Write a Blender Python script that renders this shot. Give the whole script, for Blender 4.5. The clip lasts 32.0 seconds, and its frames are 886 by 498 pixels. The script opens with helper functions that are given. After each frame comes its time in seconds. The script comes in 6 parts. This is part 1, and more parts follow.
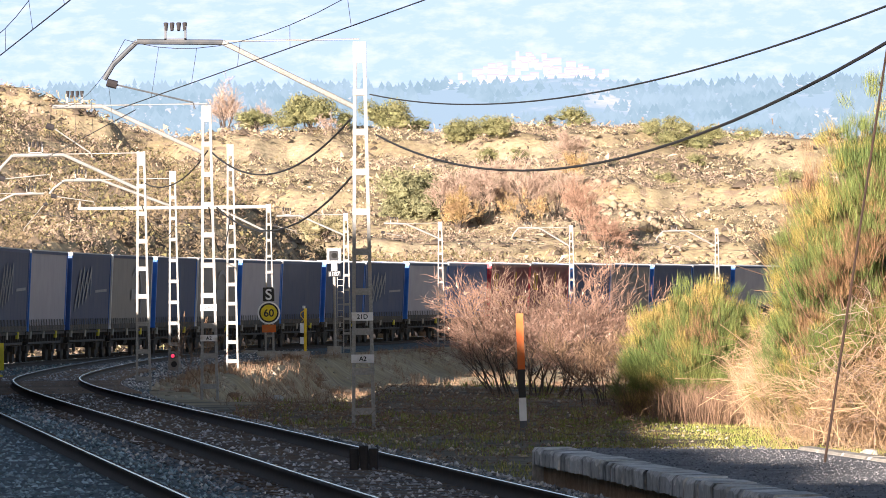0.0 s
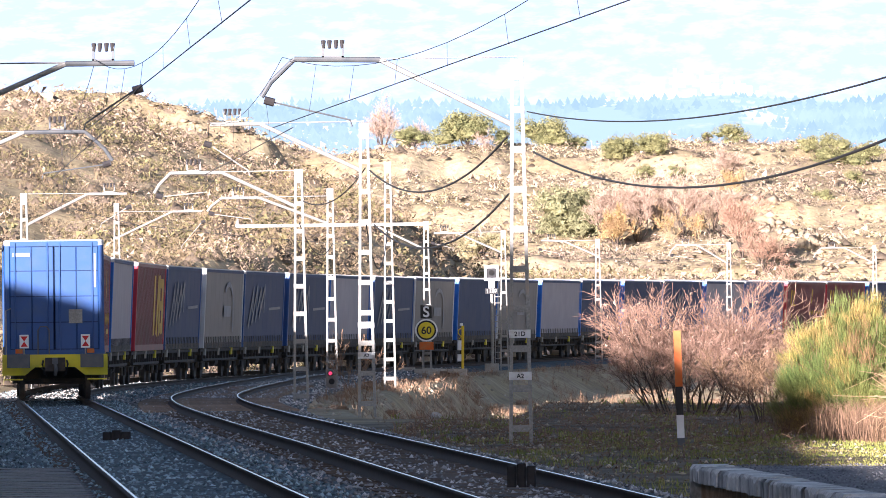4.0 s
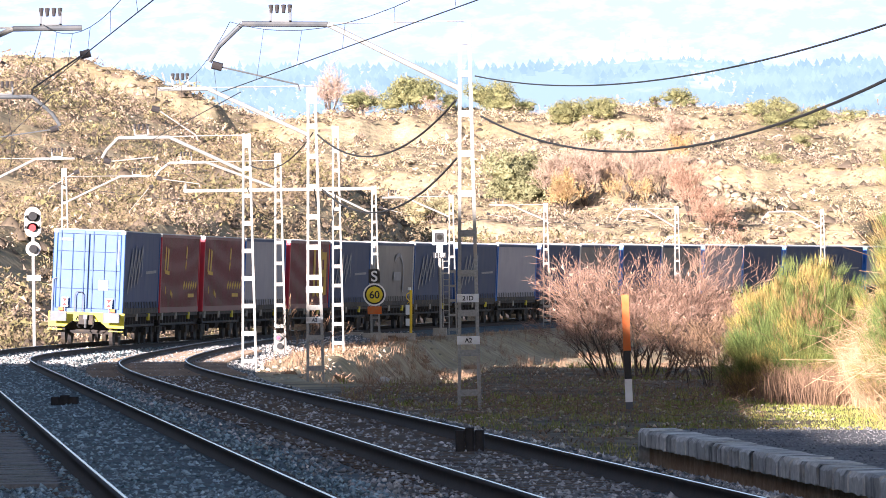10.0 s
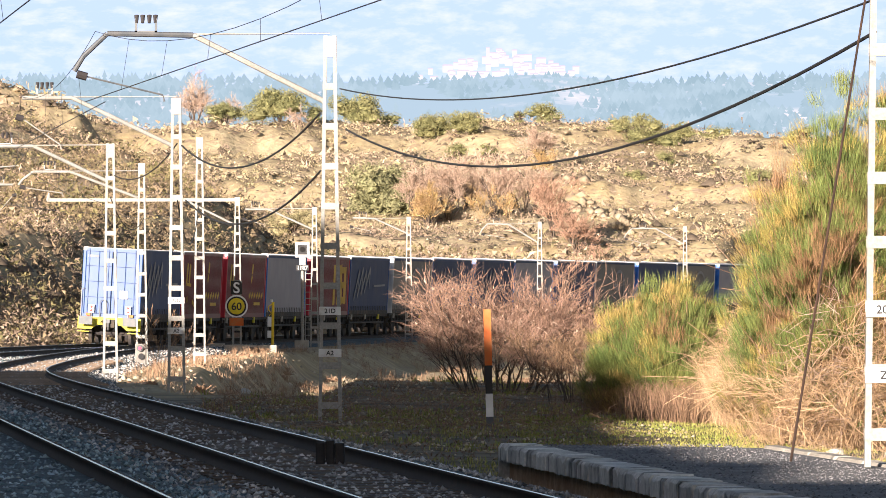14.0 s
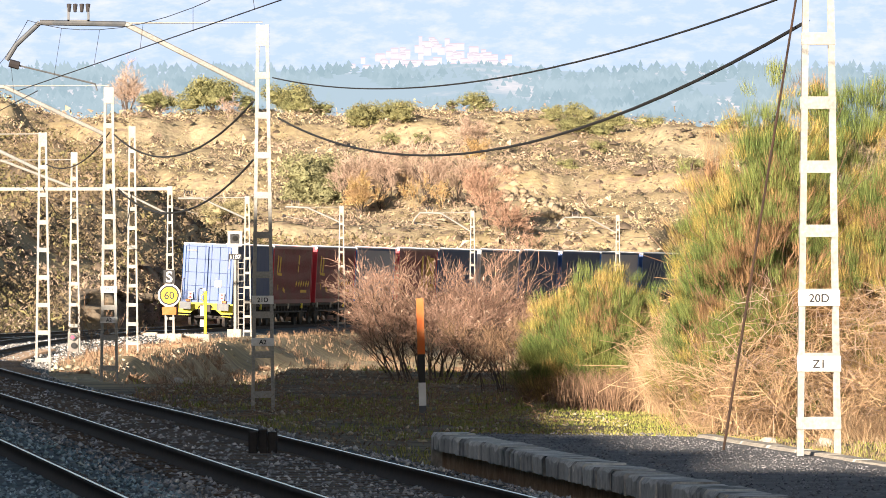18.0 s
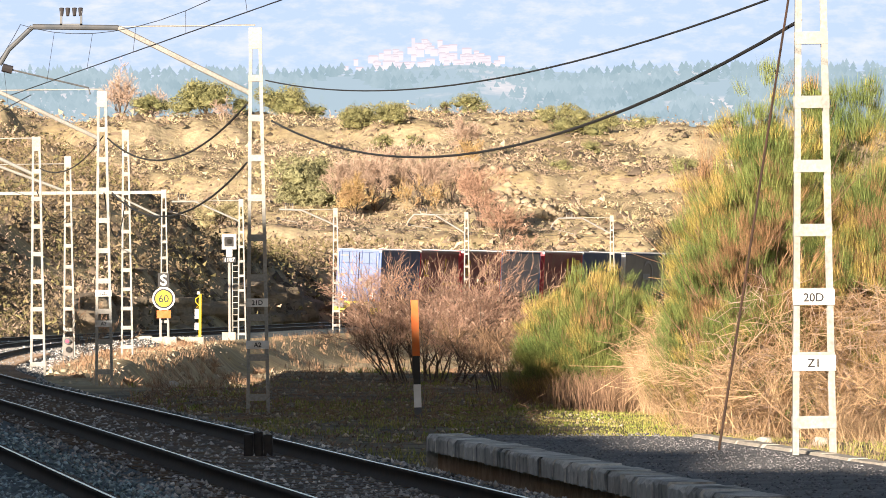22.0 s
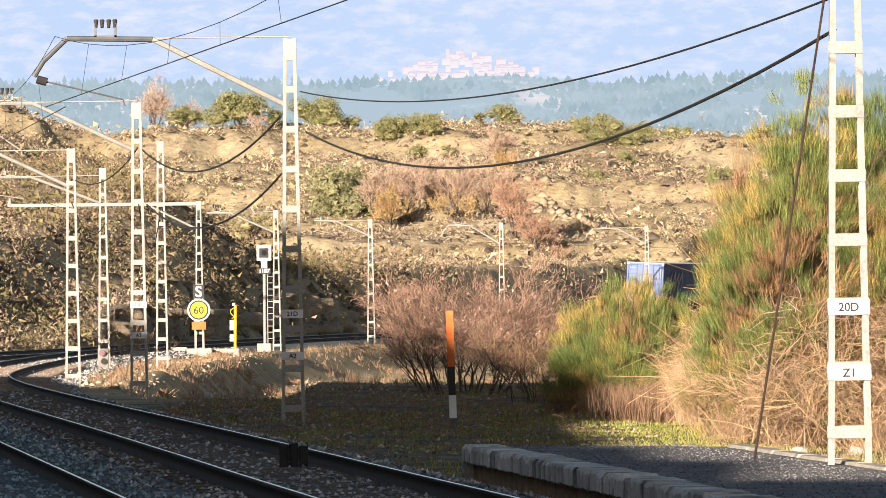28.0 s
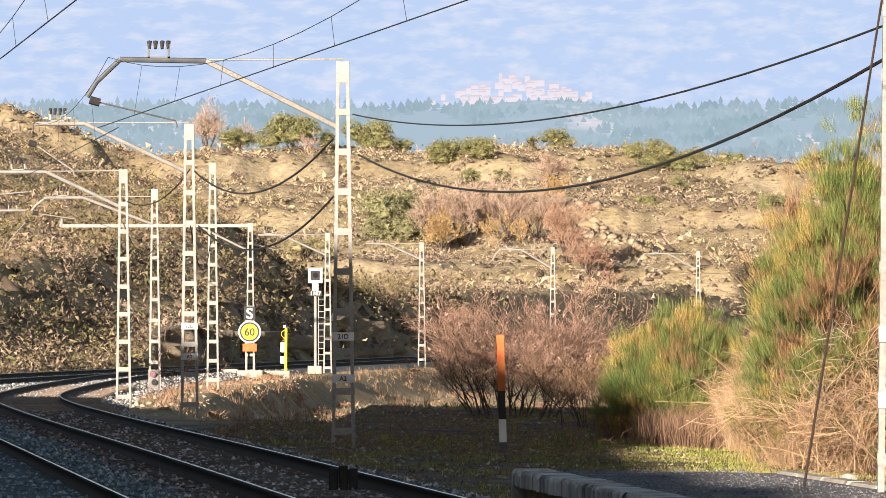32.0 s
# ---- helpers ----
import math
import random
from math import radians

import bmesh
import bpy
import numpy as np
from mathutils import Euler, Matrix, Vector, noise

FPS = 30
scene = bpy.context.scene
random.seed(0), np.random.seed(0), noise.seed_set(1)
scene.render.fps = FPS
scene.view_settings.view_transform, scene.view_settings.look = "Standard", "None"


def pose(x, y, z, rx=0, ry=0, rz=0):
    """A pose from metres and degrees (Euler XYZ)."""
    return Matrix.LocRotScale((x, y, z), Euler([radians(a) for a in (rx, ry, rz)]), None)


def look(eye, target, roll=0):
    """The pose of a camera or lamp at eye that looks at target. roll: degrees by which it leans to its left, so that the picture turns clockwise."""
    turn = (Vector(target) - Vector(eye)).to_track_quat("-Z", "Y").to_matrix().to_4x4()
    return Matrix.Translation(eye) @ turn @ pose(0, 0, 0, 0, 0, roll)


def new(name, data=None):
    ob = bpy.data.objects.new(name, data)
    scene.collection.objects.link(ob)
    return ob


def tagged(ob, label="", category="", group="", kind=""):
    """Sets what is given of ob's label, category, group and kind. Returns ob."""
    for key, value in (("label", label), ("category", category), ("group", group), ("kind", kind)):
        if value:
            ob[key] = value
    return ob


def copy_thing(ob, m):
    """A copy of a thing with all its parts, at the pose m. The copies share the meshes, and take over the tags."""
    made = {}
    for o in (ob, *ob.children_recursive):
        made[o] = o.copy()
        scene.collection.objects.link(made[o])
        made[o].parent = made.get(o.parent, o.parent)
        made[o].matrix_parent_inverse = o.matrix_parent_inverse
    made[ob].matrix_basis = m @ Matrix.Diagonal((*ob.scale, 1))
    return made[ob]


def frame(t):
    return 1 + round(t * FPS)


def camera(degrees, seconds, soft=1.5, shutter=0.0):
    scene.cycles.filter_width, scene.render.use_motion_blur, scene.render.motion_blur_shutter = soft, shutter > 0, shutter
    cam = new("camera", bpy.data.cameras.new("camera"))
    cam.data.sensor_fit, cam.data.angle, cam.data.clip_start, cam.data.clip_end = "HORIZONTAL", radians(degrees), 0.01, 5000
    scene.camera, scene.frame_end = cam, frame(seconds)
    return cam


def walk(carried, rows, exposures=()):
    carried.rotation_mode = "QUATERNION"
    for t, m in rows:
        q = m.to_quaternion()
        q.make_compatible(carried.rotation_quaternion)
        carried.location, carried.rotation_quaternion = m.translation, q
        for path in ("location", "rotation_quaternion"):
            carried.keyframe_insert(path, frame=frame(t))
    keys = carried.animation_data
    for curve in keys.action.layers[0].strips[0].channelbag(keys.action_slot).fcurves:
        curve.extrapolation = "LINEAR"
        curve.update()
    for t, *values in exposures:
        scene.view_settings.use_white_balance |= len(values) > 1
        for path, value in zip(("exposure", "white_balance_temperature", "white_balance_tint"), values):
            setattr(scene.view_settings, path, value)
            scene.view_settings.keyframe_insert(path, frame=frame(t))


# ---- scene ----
EYE = (0.0, 0.0, 1.7)
cam = camera(7.5, 32.0, soft=0.85)
# seconds, aim point's x and z on the plane y = 100, roll
walk(cam, [(t, look(EYE, (ax, 100.0, az), roll)) for t, ax, az, roll in (
    (0, -1.035, 2.579, -0.642), (0.5, -1.475, 2.560, -0.941), (1, -2.284, 2.691, -1.102), (1.5, -2.774, 2.858, -1.063),
    (2, -3.290, 2.995, -0.795), (2.5, -3.516, 3.164, -0.579), (3, -3.546, 3.154, -0.685), (3.5, -3.414, 2.973, -0.725),
    (4, -3.362, 2.862, -0.681), (4.5, -3.397, 2.740, -0.778), (6.5, -3.286, 2.668, -0.798), (7, -3.077, 2.698, -0.792),
    (7.5, -3.109, 2.676, -0.657), (8, -3.188, 2.648, -0.735), (8.5, -3.257, 2.578, -0.911), (9, -3.161, 2.514, -0.750),
    (9.5, -2.773, 2.342, -0.803), (10, -2.599, 2.325, -0.771), (10.5, -2.504, 2.330, -0.640), (11, -2.313, 2.296, -0.741),
    (11.5, -2.048, 2.339, -0.689), (12, -1.751, 2.428, -0.673), (12.5, -1.387, 2.503, -0.480), (13, -1.122, 2.537, -0.477),
    (13.5, -0.978, 2.501, -0.342), (14, -0.567, 2.507, -0.046), (14.5, -0.218, 2.497, -0.098), (15, 0.034, 2.503, 0.101),
    (15.5, 0.230, 2.482, 0.019), (17.5, 0.462, 2.363, -0.127), (18, 0.428, 2.342, -0.074), (18.5, 0.415, 2.263, -0.201),
    (19, 0.245, 2.269, -0.388), (19.5, 0.182, 2.329, -0.332), (20, 0.332, 2.355, -0.379), (20.5, 0.472, 2.347, -0.288),
    (21, 0.430, 2.356, -0.248), (21.5, 0.430, 2.313, -0.476), (22, 0.514, 2.365, -0.443), (22.5, 0.552, 2.462, -0.422),
    (23, 0.448, 2.518, -0.498), (23.5, 0.383, 2.399, -0.476), (24, 0.253, 2.258, -0.613), (24.5, 0.056, 2.207, -0.598),
    (26.5, -0.003, 2.238, -0.514), (27, 0.041, 2.326, -0.425), (27.5, 0.024, 2.429, -0.698), (28, 0.000, 2.528, -0.602),
    (28.5, -0.026, 2.644, -0.563), (29, -0.018, 2.622, -0.504), (29.5, -0.057, 2.504, -0.517), (30, -0.211, 2.440, -0.368),
    (30.5, -0.414, 2.625, -0.187), (31, -0.536, 2.927, -0.160), (31.5, -0.649, 2.997, -0.076), (32, -0.759, 2.884, -0.107),
)], exposures=[(0.0, 1.57, 6020, 20), (2.0, 1.85, 5570, 25), (9.0, 1.95, 5620, 24), (11.0, 1.83, 5870, 23), (13.0, 1.50, 6120, 20), (20.0, 1.41, 6520, 16), (28.0, 1.25, 6470, 17), (31.0, 1.25, 6420, 17), (32.0, 1.13, 6320, 17)])

# ---- world and sun ----
SUN_AZ, SUN_EL = radians(21), radians(11)      # angle from straight behind the camera towards its left; height
to_sun = Vector((-math.sin(SUN_AZ) * math.cos(SUN_EL), -math.cos(SUN_AZ) * math.cos(SUN_EL), math.sin(SUN_EL)))
world = bpy.data.worlds.new("world")
scene.world = world
world.use_nodes = True
wt = world.node_tree
sky = wt.nodes.new("ShaderNodeTexSky")
sky.sky_type, sky.sun_disc = "NISHITA", False
sky.sun_elevation = SUN_EL
sky.sun_rotation = math.atan2(to_sun.x, to_sun.y)
wt.nodes["Background"].inputs[1].default_value = 0.042
wt.links.new(sky.outputs[0], wt.nodes["Background"].inputs[0])
sun = new("sun", bpy.data.lights.new("sun", "SUN"))
sun.data.energy, sun.data.angle, sun.data.color = 5.0, radians(0.5), (1.0, 0.88, 0.70)
sun.matrix_world = look((0, 0, 60), Vector((0, 0, 60)) - to_sun)


# ---- materials ----
def material(name, colour, rough=0.8, metal=0.0, second=None, scale=3.0, detail=None, bump=0.0, bump_scale=40.0,
             per_object=0.0, per_island=0.0, grime=None, grime_scale=1.2, coords="Object", stretch=(1, 1, 1), spec=0.3):
    """Two colours mixed by noise, a finer grain, dirt in patches, and a bump."""
    m = bpy.data.materials.new(name)
    m.use_nodes = True
    t = m.node_tree
    b = t.nodes["Principled BSDF"]
    b.inputs["Roughness"].default_value, b.inputs["Metallic"].default_value = rough, metal
    b.inputs["Specular IOR Level"].default_value = spec
    tc = t.nodes.new("ShaderNodeTexCoord")
    mp = t.nodes.new("ShaderNodeMapping")
    mp.inputs["Scale"].default_value = stretch
    t.links.new(tc.outputs[coords], mp.inputs[0])

    def noise_node(sc, det=5.0):
        n = t.nodes.new("ShaderNodeTexNoise")
        n.inputs["Scale"].default_value, n.inputs["Detail"].default_value = sc, det
        t.links.new(mp.outputs[0], n.inputs["Vector"])
        return n.outputs["Fac"]

    def ramp(fac, lo, hi):
        r = t.nodes.new("ShaderNodeMapRange")
        r.inputs["From Min"].default_value, r.inputs["From Max"].default_value = lo, hi
        t.links.new(fac, r.inputs["Value"])
        return r.outputs[0]

    def mix(fac, a, c, kind="MIX"):
        x = t.nodes.new("ShaderNodeMix")
        x.data_type, x.blend_type = "RGBA", kind
        for s, v in ((x.inputs[0], fac), (x.inputs[6], a), (x.inputs[7], c)):
            if isinstance(v, (int, float)):
                s.default_value = v
            elif isinstance(v, tuple):
                s.default_value = (*v, 1)
            else:
                t.links.new(v, s)
        return x.outputs[2]

    col = mix(ramp(noise_node(scale), 0.35, 0.65), colour, second or tuple(c * 0.8 for c in colour))
    if detail:
        col = mix(ramp(noise_node(detail, 3.0), 0.3, 0.7), col, mix(0.35, col, (0.02, 0.02, 0.02)))
    if grime:
        col = mix(ramp(noise_node(grime_scale, 6.0), 0.52, 0.72), col, grime)
    if per_object or per_island:
        if per_object:
            rnd = t.nodes.new("ShaderNodeObjectInfo").outputs["Random"]
        else:
            rnd = t.nodes.new("ShaderNodeNewGeometry").outputs["Random Per Island"]
        v = t.nodes.new("ShaderNodeMapRange")
        a = per_object or per_island
        v.inputs["To Min"].default_value, v.inputs["To Max"].default_value = 1 - a, 1 + a
        t.links.new(rnd, v.inputs["Value"])
        hs = t.nodes.new("ShaderNodeHueSaturation")
        t.links.new(v.outputs[0], hs.inputs["Value"])
        t.links.new(col, hs.inputs["Color"])
        col = hs.outputs[0]
    t.links.new(col, b.inputs["Base Color"])
    if bump:
        bn = t.nodes.new("ShaderNodeBump")
        bn.inputs["Strength"].default_value, bn.inputs["Distance"].default_value = 1.0, bump
        t.links.new(noise_node(bump_scale, 4.0), bn.inputs["Height"])
        t.links.new(bn.outputs[0], b.inputs["Normal"])
    return m


M = {}
M["rail_side"] = material("rusty_rail", (0.075, 0.042, 0.028), 0.8, second=(0.045, 0.03, 0.022), scale=6, detail=60)
M["rail_top"] = material("worn_rail_head", (0.80, 0.79, 0.78), 0.24, 1.0, second=(0.68, 0.67, 0.66), scale=2)
M["ballast"] = material("ballast_bed", (0.10, 0.135, 0.14), 0.95, second=(0.17, 0.195, 0.195), scale=1.2, detail=14, bump=0.05, bump_scale=12)
M["stone"] = material("ballast_stone", (0.50, 0.49, 0.48), 0.9, second=(0.20, 0.205, 0.215), scale=2, per_island=0.6)
M["sleeper"] = material("sleeper_wood", (0.11, 0.075, 0.05), 0.9, second=(0.20, 0.14, 0.09), scale=4, detail=30, per_object=0.3)
M["galv"] = material("galvanised_steel", (0.40, 0.39, 0.36), 0.55, 0.1, second=(0.31, 0.30, 0.27), scale=2.5, detail=25, grime=(0.36, 0.30, 0.24), grime_scale=3)
M["dark_steel"] = material("dark_painted_steel", (0.09, 0.10, 0.11), 0.55, 0.3, second=(0.13, 0.13, 0.13), scale=4)
M["wire"] = material("copper_wire", (0.07, 0.07, 0.075), 0.5, 0.6)
M["cable"] = material("black_cable", (0.03, 0.03, 0.03), 0.7)
M["insulator"] = material("brown_insulator", (0.045, 0.04, 0.04), 0.3)
M["white_paint"] = material("white_paint", (0.80, 0.79, 0.76), 0.55, second=(0.70, 0.69, 0.66), scale=5, grime=(0.5, 0.44, 0.36), grime_scale=4)
M["black_paint"] = material("black_paint", (0.02, 0.02, 0.022), 0.5)
M["yellow_paint"] = material("yellow_paint", (0.85, 0.60, 0.02), 0.5, second=(0.75, 0.5, 0.03), scale=5)
M["orange_paint"] = material("orange_paint", (0.62, 0.12, 0.012), 0.55, second=(0.5, 0.16, 0.04), scale=6)
M["red_paint"] = material("red_paint", (0.65, 0.03, 0.03), 0.5)
M["concrete"] = material("pale_concrete", (0.55, 0.50, 0.42), 0.9, second=(0.42, 0.38, 0.32), scale=3, detail=40, bump=0.01)
M["concrete_old"] = material("stained_concrete", (0.85, 0.82, 0.75), 0.9, second=(0.55, 0.52, 0.46), scale=2.6, detail=30, bump=0.02, bump_scale=16, grime=(0.045, 0.043, 0.04), grime_scale=2.6, stretch=(1, 1, 0.6), per_object=0.2)
M["asphalt"] = material("platform_asphalt", (0.17, 0.168, 0.17), 0.95, second=(0.27, 0.262, 0.255), scale=1.5, detail=60, bump=0.02, bump_scale=30)
M["plat_wall"] = material("platform_wall", (0.36, 0.22, 0.12), 0.95, second=(0.52, 0.36, 0.22), scale=3, detail=20, bump=0.02)
M["earth"] = material("dry_earth", (0.36, 0.27, 0.17), 0.95, second=(0.46, 0.36, 0.23), scale=0.25, detail=2.5, bump=0.2, bump_scale=1.2)
M["blue"] = material("blue_container_paint", (0.012, 0.072, 0.26), 0.45, second=(0.015, 0.068, 0.23), scale=2, grime=(0.025, 0.075, 0.21), grime_scale=2.5, spec=0.5)
M["seam"] = material("dark_blue_door_seam", (0.006, 0.026, 0.085), 0.6, second=(0.008, 0.03, 0.10), scale=3)
M["blue_light"] = material("bright_blue_paint", (0.03, 0.16, 0.55), 0.4, second=(0.02, 0.12, 0.45), scale=2)
M["curtain_dark"] = material("slate_curtain", (0.024, 0.046, 0.125), 0.6, second=(0.034, 0.056, 0.14), scale=0.8, per_object=0.2, grime=(0.045, 0.065, 0.13), grime_scale=0.7, spec=0.15)
M["curtain_grey"] = material("grey_curtain", (0.27, 0.265, 0.33), 0.5, second=(0.23, 0.225, 0.29), scale=0.8, per_object=0.2)
M["curtain_brown"] = material("brown_grey_curtain", (0.12, 0.11, 0.115), 0.5, second=(0.095, 0.088, 0.095), scale=0.8, per_object=0.15)
M["maroon"] = material("maroon_paint", (0.17, 0.035, 0.045), 0.5, second=(0.135, 0.028, 0.036), scale=1.0, grime=(0.12, 0.05, 0.04), grime_scale=0.8)
M["red_end"] = material("red_container_paint", (0.50, 0.03, 0.05), 0.45, second=(0.42, 0.03, 0.05), scale=2)
M["roof"] = material("pale_roof", (0.62, 0.62, 0.62), 0.6, second=(0.5, 0.5, 0.5), scale=1)
M["mark"] = material("pale_marking", (0.24, 0.25, 0.28), 0.6)
M["mark_yellow"] = material("yellow_marking", (0.65, 0.38, 0.02), 0.6)
M["wagon"] = material("wagon_steel", (0.035, 0.034, 0.036), 0.75, second=(0.06, 0.05, 0.045), scale=2, grime=(0.10, 0.075, 0.05), grime_scale=2)
M["buffer_yellow"] = material("yellow_wagon_end", (0.72, 0.62, 0.03), 0.55, second=(0.6, 0.5, 0.05), scale=3)
M["twig"] = material("reddish_twigs", (0.37, 0.23, 0.165), 0.85, second=(0.27, 0.165, 0.12), scale=2, per_island=0.35)
M["broom"] = material("broom_green", (0.115, 0.165, 0.045), 0.7, second=(0.20, 0.22, 0.06), scale=1.1, per_island=0.55)
M["dry"] = material("dry_grass", (0.36, 0.265, 0.165), 0.9, second=(0.27, 0.185, 0.115), scale=0.8, per_island=0.35)
M["grass"] = material("short_grass", (0.19, 0.24, 0.04), 0.8, second=(0.38, 0.32, 0.11), scale=1.1, per_island=0.4)
M["scrub"] = material("scrub_leaves", (0.28, 0.207, 0.15), 0.9, second=(0.37, 0.28, 0.2), scale=0.08, per_island=0.4)
M["juniper"] = material("juniper_leaves", (0.17, 0.175, 0.075), 0.8, second=(0.24, 0.225, 0.10), scale=0.5, per_island=0.4)
M["bark"] = material("bark", (0.13, 0.10, 0.075), 0.9, second=(0.08, 0.06, 0.05), scale=5)
M["rock"] = material("sandstone", (0.48, 0.38, 0.25), 0.9, second=(0.32, 0.25, 0.17), scale=0.6, detail=3, bump=0.15, bump_scale=2, per_island=0.2)
M["house"] = material("pale_far_wall", (0.85, 0.72, 0.62), 0.9)
M["glass"] = material("lens_glass", (0.02, 0.02, 0.02), 0.1, spec=0.6)


def hillside():
    """Dry slopes: pale grass, bare earth, and sandstone where the ground is steep."""
    m = material("dry_hillside", (0.46, 0.36, 0.20), 0.95, second=(0.55, 0.45, 0.285), scale=0.11, detail=1.6, bump=0.12, bump_scale=2.2, spec=0.1, grime=(0.29, 0.215, 0.155), grime_scale=0.9)
    t = m.node_tree
    b = t.nodes["Principled BSDF"]
    old = b.inputs["Base Color"].links[0].from_socket
    geo = t.nodes.new("ShaderNodeNewGeometry")
    sep = t.nodes.new("ShaderNodeSeparateXYZ")
    t.links.new(geo.outputs["Normal"], sep.inputs[0])
    tc = t.nodes.new("ShaderNodeTexCoord")
    n = t.nodes.new("ShaderNodeTexNoise")
    n.inputs["Scale"].default_value, n.inputs["Detail"].default_value = 0.35, 6
    t.links.new(tc.outputs["Object"], n.inputs["Vector"])
    add = t.nodes.new("ShaderNodeMath")
    add.operation = "MULTIPLY_ADD"
    add.inputs[1].default_value, add.inputs[2].default_value = -0.5, 0.95
    t.links.new(n.outputs["Fac"], add.inputs[0])
    steep = t.nodes.new("ShaderNodeMath")
    steep.operation = "SUBTRACT"
    t.links.new(add.outputs[0], steep.inputs[0])
    t.links.new(sep.outputs["Z"], steep.inputs[1])
    r = t.nodes.new("ShaderNodeMapRange")
    r.inputs["From Min"].default_value, r.inputs["From Max"].default_value = 0.0, 0.08
    t.links.new(steep.outputs[0], r.inputs["Value"])
    n2 = t.nodes.new("ShaderNodeTexNoise")
    n2.inputs["Scale"].default_value, n2.inputs["Detail"].default_value = 1.3, 8
    t.links.new(tc.outputs["Object"], n2.inputs["Vector"])
    cr = t.nodes.new("ShaderNodeValToRGB")
    cr.color_ramp.elements[0].position, cr.color_ramp.elements[0].color = 0.35, (0.24, 0.18, 0.12, 1)
    cr.color_ramp.elements[1].position, cr.color_ramp.elements[1].color = 0.65, (0.58, 0.46, 0.30, 1)
    t.links.new(n2.outputs["Fac"], cr.inputs[0])
    x = t.nodes.new("ShaderNodeMix")
    x.data_type = "RGBA"
    t.links.new(r.outputs[0], x.inputs[0])
    t.links.new(old, x.inputs[6])
    t.links.new(cr.outputs[0], x.inputs[7])
    # the yard inside the bend is mixed towards darker browns, with a noisy edge
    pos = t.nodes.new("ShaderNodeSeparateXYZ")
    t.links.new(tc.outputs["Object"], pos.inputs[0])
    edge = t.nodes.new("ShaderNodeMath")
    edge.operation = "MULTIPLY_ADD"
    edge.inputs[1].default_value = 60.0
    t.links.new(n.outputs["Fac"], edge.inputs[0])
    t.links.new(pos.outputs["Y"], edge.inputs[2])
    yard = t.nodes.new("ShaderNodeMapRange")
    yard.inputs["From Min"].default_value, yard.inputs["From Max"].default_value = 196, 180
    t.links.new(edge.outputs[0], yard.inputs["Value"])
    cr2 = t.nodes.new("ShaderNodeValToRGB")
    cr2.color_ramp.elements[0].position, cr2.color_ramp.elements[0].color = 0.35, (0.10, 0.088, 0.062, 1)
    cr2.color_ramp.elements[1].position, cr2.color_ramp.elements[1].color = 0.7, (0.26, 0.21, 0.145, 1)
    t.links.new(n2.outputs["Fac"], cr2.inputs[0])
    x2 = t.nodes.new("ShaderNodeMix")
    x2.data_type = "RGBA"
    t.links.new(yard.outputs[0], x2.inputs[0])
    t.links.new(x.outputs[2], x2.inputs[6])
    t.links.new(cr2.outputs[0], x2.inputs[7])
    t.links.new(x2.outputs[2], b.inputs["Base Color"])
    return m


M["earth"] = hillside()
M["dull"] = material("dull_galvanised_steel", (0.27, 0.29, 0.29), 0.65, 0.15, second=(0.22, 0.23, 0.23), scale=2.5, detail=25)
M["poplar"] = material("yellow_leaves", (0.42, 0.29, 0.12), 0.8, second=(0.38, 0.25, 0.13), scale=1, per_island=0.3)
M["pinkish"] = material("bare_pinkish_twigs", (0.40, 0.285, 0.215), 0.9, second=(0.47, 0.35, 0.265), scale=0.5, per_island=0.3)
M["russet"] = material("russet_twigs", (0.42, 0.26, 0.18), 0.9, per_island=0.3)
M["olive"] = material("olive_scrub", (0.29, 0.255, 0.135), 0.85, second=(0.38, 0.315, 0.185), scale=0.2, per_island=0.35)
M["broom_yellow"] = material("broom_yellowed", (0.33, 0.28, 0.07), 0.7, second=(0.42, 0.28, 0.10), scale=1.1, per_island=0.5)
M["broom_brown"] = material("broom_dried", (0.36, 0.22, 0.10), 0.85, second=(0.26, 0.15, 0.08), scale=1.2, per_island=0.45)
M["straw"] = material("pale_straw", (0.52, 0.36, 0.205), 0.85, second=(0.40, 0.255, 0.15), scale=1.5, per_island=0.35)
M["brown_stalk"] = material("brown_stalks", (0.20, 0.12, 0.08), 0.9, second=(0.30, 0.19, 0.11), scale=1.5, per_island=0.35)
M["glossy_white"] = material("white_enamel", (0.82, 0.82, 0.80), 0.35, second=(0.76, 0.76, 0.74), scale=6)
M["sign_yellow"] = material("yellow_sign_face", (0.85, 0.66, 0.02), 0.4)
M["plank"] = material("grey_plank", (0.24, 0.22, 0.20), 0.9, second=(0.34, 0.31, 0.28), scale=4, detail=30)
M["tarred"] = material("tarred_wood", (0.03, 0.027, 0.025), 0.85, second=(0.06, 0.05, 0.045), scale=5, detail=30)
M["scree"] = material("pale_scree", (0.50, 0.42, 0.30), 0.95, second=(0.36, 0.29, 0.20), scale=0.3, per_island=0.35)
M["rock_dark"] = material("weathered_sandstone", (0.40, 0.32, 0.225), 0.95, second=(0.26, 0.205, 0.145), scale=0.5, detail=3, bump=0.06, bump_scale=3, stretch=(1, 1, 3))
M["russet_weed"] = material("russet_weeds", (0.37, 0.24, 0.15), 0.9, second=(0.27, 0.165, 0.10), scale=0.6, per_island=0.35)
M["stone_blue"] = material("bluish_ballast_stone", (0.44, 0.53, 0.54), 0.9, second=(0.16, 0.225, 0.235), scale=2, per_island=0.6)
M["stone_pale"] = material("pale_ballast_stone", (0.60, 0.57, 0.53), 0.9, second=(0.20, 0.19, 0.18), scale=2, per_island=0.65)
